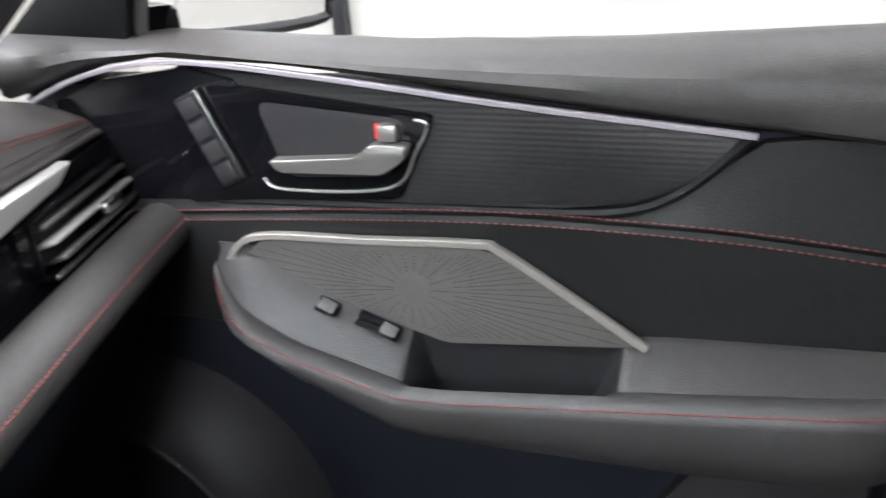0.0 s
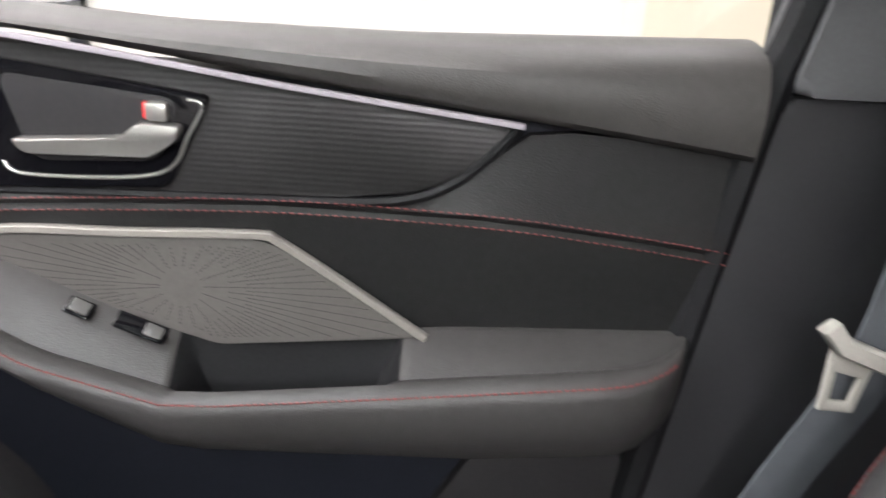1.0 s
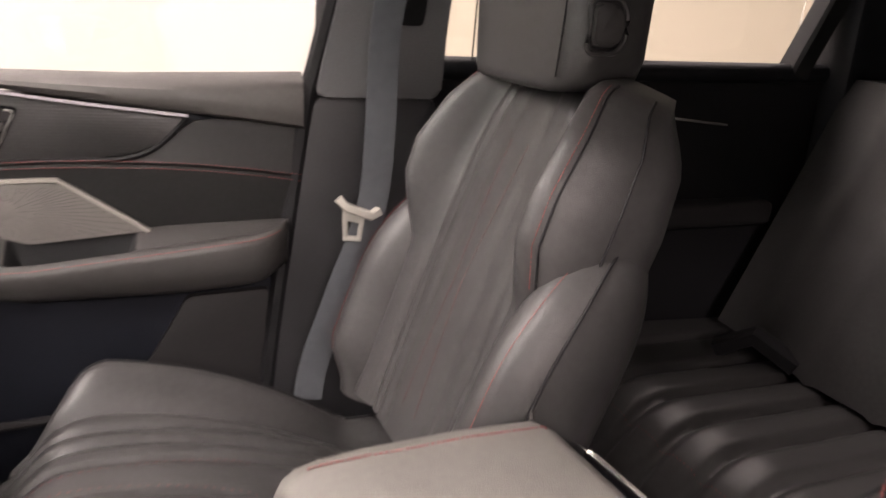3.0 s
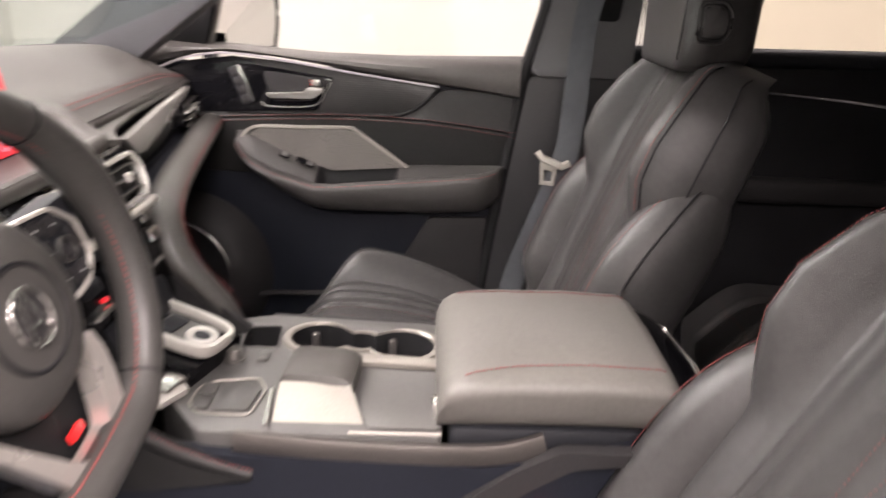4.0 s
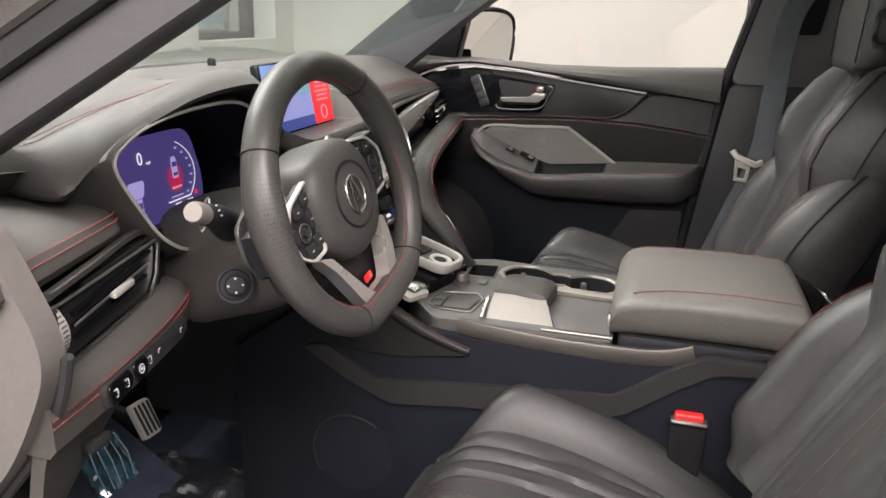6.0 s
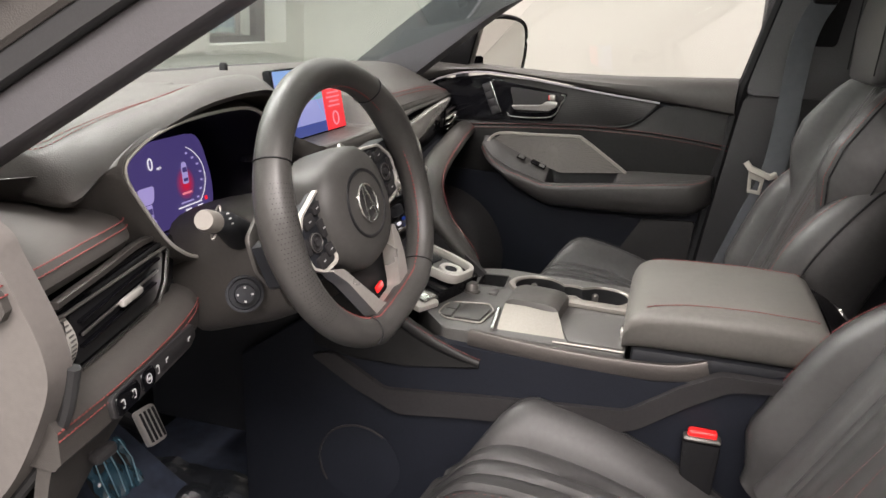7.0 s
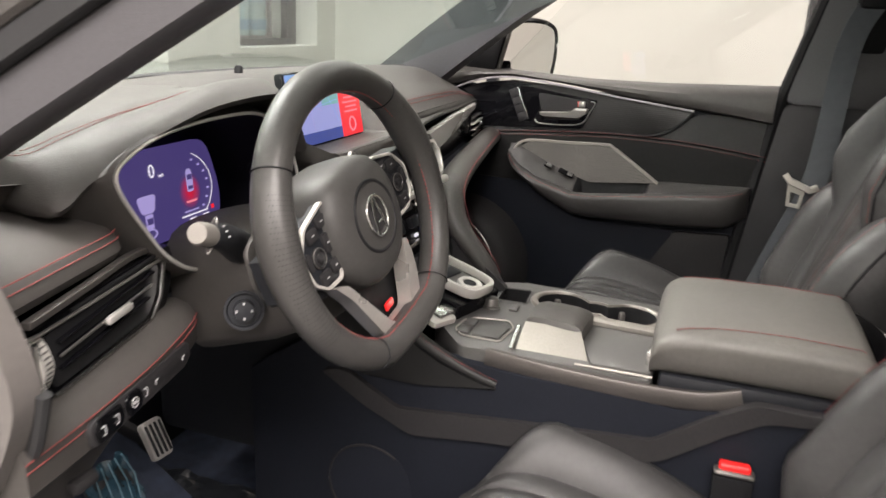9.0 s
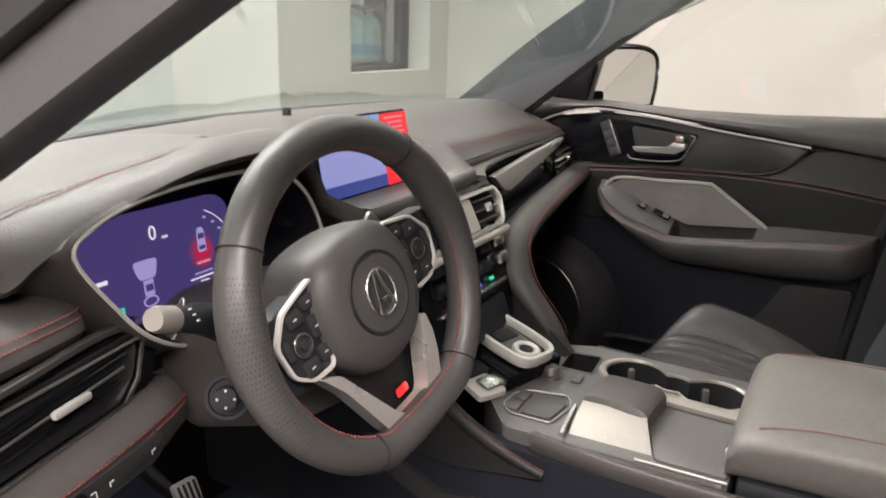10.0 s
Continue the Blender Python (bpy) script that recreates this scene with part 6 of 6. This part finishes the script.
# ---- seats ----
def seat(cx, dy, dz, inboard, label, by=0.0, bz=0.0, lean=0.353):
    """A front seat; inboard: the side, -1 or 1, that faces the middle of the car."""
    th = thing("front_seat", (cx, -0.3 + dy, 0.42 + dz), label, "car seat", "front seats")

    def cushion(u, v):
        x = u * (0.235 - 0.015 * smooth(0.25, 0.0, v))
        a = abs(u)
        y = -0.055 - 0.50 * v + 0.0 * a
        bol = 0.050 * smooth(0.52, 0.80, a) - 0.060 * smooth(0.84, 1.0, a) ** 1.5
        dd = min(0.33, max(0.0, 0.5 * (v - 0.19)))
        sag = (0.15 * dd + 0.85 * dd * dd) * (0.72 + 0.28 * smooth(0.45, 0.75, a))
        front = -0.060 * (1 - smooth(0.0, 0.16, v)) ** 1.6
        groove = -0.017 * sum(math.exp(-((a - g - 0.06 * v) / 0.015) ** 2) for g in (0.13, 0.30, 0.46)) * smooth(0.0, 0.1, v) - 0.012 * math.exp(-((a - 0.60) / 0.02) ** 2)
        y += 0.03 * (1 - a * a) * (1 - smooth(0, 0.3, v))
        return Vector((cx + x, y - 0.03 * smooth(0.5, 1.0, a) * (1 - smooth(0, 0.3, v)) + dy, 0.722 + dz + 0.006 * math.sin(v * 3.1) - sag + bol * smooth(-0.05, 0.2, v) + front + groove))

    rings = []
    for j in range(29):
        v = (j / 28) ** 1.3
        top = [cushion(-1 + 2 * i / 56, v) for i in range(57)]
        b = 0.52 + dz - (0.0 if v > 0.05 else -0.02)
        rings.append(top + [V(top[-1].x - 0.004, top[-1].y, 0.55 + dz), V(cx + 0.2, top[-1].y - 0.01, b), V(cx, top[28].y - 0.02, b), V(cx - 0.2, top[0].y - 0.01, b), V(top[0].x + 0.004, top[0].y, 0.55 + dz)])
    part("seat_cushion", loft(rings), LEATHER_SEAT, th, "ribbed black leather cushion", 60)
    for sg in (-1, 1):
        part("cushion_piping", tube([cushion(sg * 0.83, v) + V(0, 0, 0.0006) for v in np.linspace(0.0, 0.95, 50)], 0.0018, 6), BLACK, th)
        part("cushion_seam", stitches([cushion(sg * (0.04 + 0.20 * v), v) + V(0, 0, 0.001) for v in np.linspace(0.06, 0.9, 50)], step=0.010, size=0.0005), RED, th)
        for g in (0.13, 0.30, 0.46):
            part("pleat_seam", tube([cushion(sg * (g + 0.06 * v), v) + V(0, 0, 0.0008) for v in np.linspace(0.03, 0.93, 40)], 0.0010, 5), BLACK, th)
    part("seat_base", box((cx, -0.30 + dy, 0.50 + dz), (0.40, 0.44, 0.10), 0.02), HARD, th)
    for sg in (-1, 1):
        part("seat_rail", box((cx + sg * 0.17, -0.30 + dy, 0.43), (0.03, 0.50, 0.06 + 0.04), 0.004), HARD, th)
    HW = [(0, 0.190), (0.2, 0.196), (0.45, 0.200), (0.60, 0.206), (0.72, 0.206), (0.85, 0.192), (0.95, 0.160), (1.0, 0.120)]
    BO = [(0, 0.012), (0.3, 0.012), (0.46, 0.014), (0.54, 0.040), (0.62, 0.062), (0.72, 0.066), (0.85, 0.050), (1.0, 0.016)]
    up_ = math.sqrt(1 - lean * lean)
    back = Vector((0, -lean, up_))
    fwd = Vector((0, up_, lean))

    def over(fn, u, v, h):
        """A point h proud of a surface."""
        p = fn(u, v)
        n_ = (fn(u + 0.004, v) - fn(u - 0.004, v)).cross(fn(u, v + 0.004) - fn(u, v - 0.004)).normalized()
        return p + (n_ if n_.dot(fwd + V(0, 0, 0.3)) > 0 else -n_) * h

    def rest(u, v):
        a = abs(u)
        h, b = along(HW, v), along(BO, v)
        c = Vector((cx, -0.495 + dy + by, 0.70 + dz + bz)) + back * (0.525 * v)
        q_ = max(0.0, a - 0.76) / 0.24
        d = b * smooth(0.52, 0.78, a) - (0.055 + b) * (1 - math.sqrt(max(0.0, 1 - q_ * q_)))
        d -= 0.0025 * math.exp(-((a - 0.16 - 0.16 * (1 - v)) / 0.02) ** 2) + 0.006 * math.exp(-((a - 0.42 - 0.05 * (1 - v)) / 0.02) ** 2) + 0.008 * math.exp(-((a - 0.56) / 0.022) ** 2)
        d += 0.012 * math.sin(v * 3.1) * (1 - a) - 0.03 * smooth(0.92, 1.0, v) ** 2
        return c + Vector((u * h, 0, 0)) + fwd * d

    rings = []
    for j in range(33):
        v = j / 32
        top = [rest(math.sin(math.pi / 2 * (-1 + 2 * i / 72)), v) for i in range(73)]
        c = Vector((cx, -0.495 + dy + by, 0.70 + dz + bz)) + back * (0.525 * v)
        h = along(HW, v)
        r_ = 1 - 0.55 * smooth(0.84, 1.0, v) ** 1.5
        rings.append(top + [c + V(h * (0.9 + 0.08 * r_), 0, 0) - fwd * (0.055 + 0.022 * r_), c + V(h * 0.8, 0, 0) - fwd * (0.05 + 0.05 * r_), c - fwd * (0.05 + 0.055 * r_), c + V(-h * 0.8, 0, 0) - fwd * (0.05 + 0.05 * r_), c + V(-h * (0.9 + 0.08 * r_), 0, 0) - fwd * (0.055 + 0.022 * r_)])
    part("backrest", loft(rings), LEATHER_SEAT, th, "black leather backrest with side bolsters", 60)
    for sg in (-1, 1):
        part("backrest_seam", stitches([over(rest, sg * 0.860, v, 0.0022) for v in np.linspace(0.54, 0.96, 60)], step=0.0048, size=0.0008), RED, th, "red stitched seam")
        part("backrest_piping", tube([over(rest, sg * 0.880, v, 0.0004) for v in np.linspace(0.52, 0.97, 36)], 0.0014, 6), BLACK, th)
        part("side_piping", tube([rest(sg * 0.985, v) + V(sg * 0.0012, 0, 0) for v in np.linspace(0.30, 0.97, 40)], 0.0016, 6), BLACK, th)
        part("insert_line", tube([over(rest, sg * 0.56, v, 0.0006) for v in np.linspace(0.05, 0.93, 40)], 0.0012, 5), BLACK, th)
        part("backrest_seam", stitches([rest(sg * (0.05 + 0.16 * abs(v - 0.45)), v) + fwd * 0.001 for v in np.linspace(0.1, 0.8, 50)], step=0.0052, size=0.0004), RED, th)
        rings, seam, pipe = [], [], []
        for k in range(21):
            v = -0.03 + 0.71 * k / 20
            e = math.sqrt(max(0.0, 1 - (max(0, k - 11) / 9.3) ** 2)) * (0.55 + 0.45 * smooth(0, 4, k))
            c = Vector((cx, -0.495 + dy + by, 0.70 + dz + bz)) + back * (0.525 * v) + V(sg * (0.180 + 0.014 * math.sin(k / 20 * 3.1) - 0.004 * smooth(15, 20, k)), 0, 0) + fwd * (-0.030 - 0.018 * smooth(10, 20, k))
            ring = []
            for q in range(18):
                a = 2 * math.pi * q / 18
                ring.append(c + V(sg * math.cos(a) * 0.048 * (0.35 + 0.65 * e), 0, 0) + fwd * (math.sin(a) * (0.088 * e if math.sin(a) > 0 else 0.07 * (0.25 + 0.75 * e))))
            rings.append(ring)
            a = 1.25
            seam.append(c + V(sg * math.cos(a) * 0.049 * (0.35 + 0.65 * e), 0, 0) + fwd * (math.sin(a) * 0.0895 * e))
            a = 0.55
            pipe.append(c + V(sg * math.cos(a) * 0.049 * (0.35 + 0.65 * e), 0, 0) + fwd * (math.sin(a) * 0.0895 * e))
        part("side_bolster", loft(rings), LEATHER_SEAT, th, "padded side bolster with a red seam", 60)
        part("bolster_seam", stitches(seam[1:], step=0.0048, size=0.0007), RED, th, "red stitched seam")
        part("bolster_piping", tube(pipe[1:], 0.002, 6), BLACK, th)
    # head restraint
    hc = Vector((cx + (0.018 if inboard < 0 else -0.018), -0.674 + dy + by - (lean - 0.353) * 0.6, 1.250 + dz + bz))
    ro = rounded([(-0.140, 0.050), (0.126, 0.052), (0.124, -0.066), (-0.128, -0.062)], 0.042, 7)
    rings = []
    for t, k, sh2 in ((-0.02, 0.55, 0.012), (0.0, 0.74, 0.012), (0.025, 0.86, 0.008), (0.08, 0.945, 0.003), (0.2, 0.985, 0.0), (0.5, 1.0, 0.0), (0.8, 0.985, -0.008), (0.92, 0.93, -0.014), (0.98, 0.82, -0.018), (1.0, 0.62, -0.02)):
        rings.append([hc + V(x * k, y * k + sh2, -0.085 + 0.18 * t) for x, y in ro])
    part("head_restraint", loft(rings), LEATHER_SEAT, th, "padded leather head restraint", 70)
    for sg in (-1, 1):
        part("restraint_post", tube([hc + V(sg * 0.055, 0, -0.13), hc + V(sg * 0.055, 0, -0.05)], 0.006, 10), CHROME, th)
        part("restraint_piping", tube([hc + V(sg * (0.108 - 0.006 * abs(t - 0.5)), 0.0505 - 0.006 * (t - 0.3), -0.070 + 0.150 * t) for t in np.linspace(0, 1, 10)], 0.0012, 6), BLACK, th)
    bm_ = Matrix.Translation(hc + V(-0.1385 if inboard < 0 else 0.1265, 0.016, -0.014)) @ (YZ if inboard < 0 else Matrix(((0, 0, 1, 0), (1, 0, 0, 0), (0, 1, 0, 0), (0, 0, 0, 1))))
    o = [(x * 0.78, y * 0.78) for x, y in rounded([(-0.030, -0.036), (0.016, -0.036), (0.030, -0.020), (0.030, 0.018), (0.016, 0.036), (-0.030, 0.036)], 0.012, 5)]
    part("restraint_button", slab([(x * 0.72, y * 0.72) for x, y in o], 0.006, bm_ @ Matrix.Translation((0, 0, -0.003)), 0.003, 3), LEATHER_SEAT, th, "folding button of the head restraint")
    part("button_rim", tube([bm_ @ V(x, y, -0.001) for x, y in list(o) + [o[0]]], 0.0030, 8), LEATHER_SEAT, th)
    part("button_groove", tube([bm_ @ V(x * 0.82, y * 0.82, -0.0012) for x, y in list(o) + [o[0]]], 0.0009, 6), BLACK, th)
    return th


seat(0.365, 0.0, 0.0, -1, "black leather passenger seat with red seams")
seat(-0.365, -0.02, -0.040, 1, "black leather driver seat beside the open door", 0.035, 0.020, 0.49)

buckle = thing("belt_buckle", (-0.176, -0.41, 0.58), "belt buckle with a red press button beside the seat", "buckle")
part("stalk", loft([[(-0.176 + w * x, -0.403 + h * y, z) for x, y in rounded([(-1, -1), (1, -1), (1, 1), (-1, 1)], 0.4, 3)] for z, w, h in ((0.56, 0.009, 0.018), (0.66, 0.010, 0.022), (0.70, 0.010, 0.024), (0.716, 0.009, 0.024))]), BLACK, buckle)
part("red_button", box((-0.176, -0.403, 0.7275), (0.015, 0.038, 0.013), 0.004, Matrix(), 3), REDPL, buckle, "bright red release button")
part("button_edge", box((-0.178, -0.403, 0.722), (0.018, 0.049, 0.008), 0.004), SATIN_DARK, buckle)

# ---- rear seat and door ----
rs = thing("rear_bench", (0.36, -1.3, 0.42), "black leather rear bench with red seams", "car seat")


def rcush(u, v):
    x = 0.02 + 0.70 * u
    return V(x, -0.86 - 0.50 * v + 0.03 * math.sin(u * 6.28 * 1) * 0, 0.675 - 0.03 * v - 0.13 * (1 - smooth(-0.1, 0.30, v)) ** 1.4 - 0.014 * sum(math.exp(-((u - g - 0.03 * v) / 0.016) ** 2) for g in (0.10, 0.22, 0.34, 0.46, 0.58, 0.70, 0.86)))


part("bench_cushion", sheet(rcush, 90, 22, lambda u, v: (0, -0.02, -0.16)), LEATHER_SEAT, rs, "", 60)
part("bench_back", sheet(lambda u, v: (0.0 + 0.68 * u, -1.30 - 0.24 * v + 0.03 * math.cos((u - 0.5) * 5), 0.66 + 0.50 * v - 0.008 * sum(math.exp(-((u - g) / 0.02) ** 2) for g in (0.2, 0.4, 0.6, 0.8))), 40, 16, lambda u, v: (0, -0.12, 0)), LEATHER_SEAT, rs, "", 60)
part("bench_seam", stitches([rcush(u, 0.12) + V(0, 0, 0.001) for u in np.linspace(0.02, 0.98, 50)], step=0.008), RED, rs, "red stitched seam")
part("bench_base", box((0.35, -1.2, 0.5), (0.68, 0.5, 0.2), 0.02), HARD, rs)
part("rear_headrest", box((0.37, -1.58, 1.27), (0.24, 0.10, 0.16), 0.035, seg=4), LEATHER, rs)
rb = thing("rear_buckle", (0.53, -1.25, 0.62), "black buckle on the rear bench", "buckle")
part("housing", bar([(0.57, -1.22, 0.66), (0.52, -1.26, 0.70), (0.45, -1.30, 0.665)], 0.05, 0.03), BLACK, rb)
rdoor = thing("rear_door", (0.74, -1.2, 0.5), "black rear door panel with a chrome strip", "car door")
part("panel", yz_slab([(-0.66, 0.45), (-0.66, 1.16), (-1.55, 1.18), (-1.60, 0.9), (-1.45, 0.45)], 0.79, 0.06, 0.01), REAR_DARK, rdoor)
part("sill_pad", tube([(0.735, -0.66, 1.15), (0.735, -1.55, 1.165)], 0.02, 10), HARD, rdoor)
part("trim_strip", bar([(0.728, -0.95, 1.088), (0.728, -1.13, 1.076), (0.728, -1.3, 1.06)], 0.006, 0.008, up=(1, 0, 0)), CHROME, rdoor)
part("armrest", box((0.715, -1.15, 0.885), (0.07, 0.55, 0.05), 0.015, seg=3), SOFT, rdoor)
part("window_frame", bar([(0.74, -1.46, 1.16), (0.70, -1.56, 1.45)], 0.05, 0.05, up=(1, 0, 0)), RUBBER, rdoor)
rg = part("door_glass", yz_slab([(-0.66, 1.13), (-0.68, 1.46), (-1.5, 1.46), (-1.48, 1.13)], 0.77, 0.004, 0), GLASS, rdoor)
rg.visible_shadow = False
part("roof_rail", bar(spline([(0.60, -0.35, 1.49), (0.66, -0.6, 1.50), (0.66, -1.5, 1.49), (0.62, -2.1, 1.42)], 4), 0.10, 0.07), TRIM, shell)
part("rear_quarter", box((0.72, -1.85, 0.95), (0.1, 0.62, 1.1), 0.02), HARD, shell)
part("rear_quarter", box((-0.72, -1.85, 0.95), (0.1, 0.62, 1.1), 0.02), HARD, shell)
part("near_pillar_trim", bar([(-0.786, -0.464, 0.50), (-0.786, -0.458, 0.8), (-0.786, -0.452, 1.0), (-0.776, -0.454, 1.14), (-0.736, -0.496, 1.42)], 0.012, 0.014, up=(0, 1, 0)), TRIM_GREY, shell, "grey trim edge of the painted pillar")
part("near_pillar_skin", bar([(-0.812, -0.565, 0.50), (-0.812, -0.559, 0.8), (-0.812, -0.553, 1.0), (-0.802, -0.555, 1.14), (-0.762, -0.597, 1.42)], 0.04, 0.204, up=(0, 1, 0)), BODY_PALE, shell, "painted skin of the pillar, paled for light")
part("near_pillar", bar([(-0.74, -0.78, 0.42), (-0.745, -0.80, 0.8), (-0.735, -0.84, 1.12), (-0.68, -0.88, 1.42)], 0.10, 0.16, up=(0, 1, 0)), BODY, shell, "painted pillar behind the driver door")
part("near_rear_door", box((-0.76, -1.22, 0.8), (0.08, 0.68, 0.75), 0.03), BODY, shell)
part("near_rear_glass", box((-0.72, -1.25, 1.32), (0.012, 0.72, 0.34)), PRIVACY, shell, "dark privacy glass").visible_shadow = False
part("roof_rail", bar(spline([(-0.66, -0.6, 1.50), (-0.66, -1.5, 1.49), (-0.62, -2.1, 1.42)], 4), 0.10, 0.07), TRIM, shell)

# ---- driver's footwell ----
part("footwell_carpet", sheet(lambda u, v: (-0.70 + 0.56 * u, -0.12 + 0.80 * v, 0.405 + 0.16 * smooth(0.6, 1.0, v)), 12, 14, lambda u, v: (0, 0, -0.012)), CARPET, shell)
mat_ = tagged(part("floor_mat", slab(rounded([(-0.66, 0.42), (-0.20, 0.42), (-0.19, -0.10), (-0.64, -0.10)], 0.05), 0.012, Matrix.Translation((0, 0, 0.406)), 0.004), CARPET), "black carpet floor mat in the footwell", "floor mat")
ac = thing("accelerator_pedal", (-0.24, 0.46, 0.45), "metal accelerator pedal with black rubber ribs", "pedal")
pm = Matrix.Translation((-0.243, 0.422, 0.609)) @ pose(0, 0, 0, 62, 0, -6) @ Matrix.Diagonal((0.92, 0.72, 1, 1))
part("pad", slab(rounded([(-0.021, -0.042), (0.019, -0.042), (0.021, 0.042), (-0.021, 0.042)], 0.007), 0.010, pm @ Matrix.Translation((0, 0, -0.005)), 0.003), SATIN, ac)
for k in range(4):
    part("rubber_rib", box((-0.014 + 0.0095 * k, 0, 0.006), (0.0038, 0.070, 0.004), 0.001, pm), RUBBER, ac)
part("arm", bar([(-0.243, 0.43, 0.60), (-0.243, 0.50, 0.62), (-0.243, 0.64, 0.72)], 0.015, 0.02), BLACK, ac)
br = thing("brake_pedal", (-0.36, 0.44, 0.45), "brake pedal wrapped in clear bluish film", "pedal")
pm = Matrix.Translation((-0.365, 0.400, 0.603)) @ pose(0, 0, 0, 60, 0, 0)
part("pad", slab(rounded([(-0.034, -0.028), (0.034, -0.028), (0.034, 0.028), (-0.034, 0.028)], 0.01), 0.012, pm @ Matrix.Translation((0, 0, -0.006)), 0.004), RUBBER, br)
part("film_wrap", sheet(lambda u, v: pm @ V(-0.039 + 0.078 * u + 0.006 * noise.noise(Vector((v * 5, u * 3, 4.1))), -0.037 + 0.074 * v + 0.006 * noise.noise(Vector((u * 5, v, 2.2))), 0.010 + 0.010 * noise.noise(Vector((u * 6, v * 4, 1.3)))), 14, 14, lambda u, v: (0, 0, -0.003)), FILM_BLUE, br, "creased bluish film", 15)
for k in range(5):
    part("crease", bar([pm @ V(-0.030 + 0.014 * k, -0.034, 0.013), pm @ V(-0.030 + 0.016 * k, 0.0, 0.016), pm @ V(-0.020 + 0.013 * k, 0.034, 0.013)], 0.0014, 0.002, up=(0, -1, 1)), FILM_EDGE, br)
part("arm", bar([(-0.365, 0.41, 0.60), (-0.365, 0.50, 0.64), (-0.365, 0.64, 0.76)], 0.015, 0.025), BLACK, br)
random.seed(4)


def crumple(u, v):
    p = Vector((u * 5, v * 5, 0.3))
    return V(-0.44 + 0.36 * u, 0.22 + 0.34 * v, 0.425 + 0.022 * abs(noise.noise(p)) + 0.008 * abs(noise.noise(p * 2.3)))


film = tagged(part("protective_film", sheet(crumple, 40, 40, lambda u, v: (0, 0, -0.001)), FILM, sharp=12), "crumpled dark clear film lying on the mat", "plastic film")
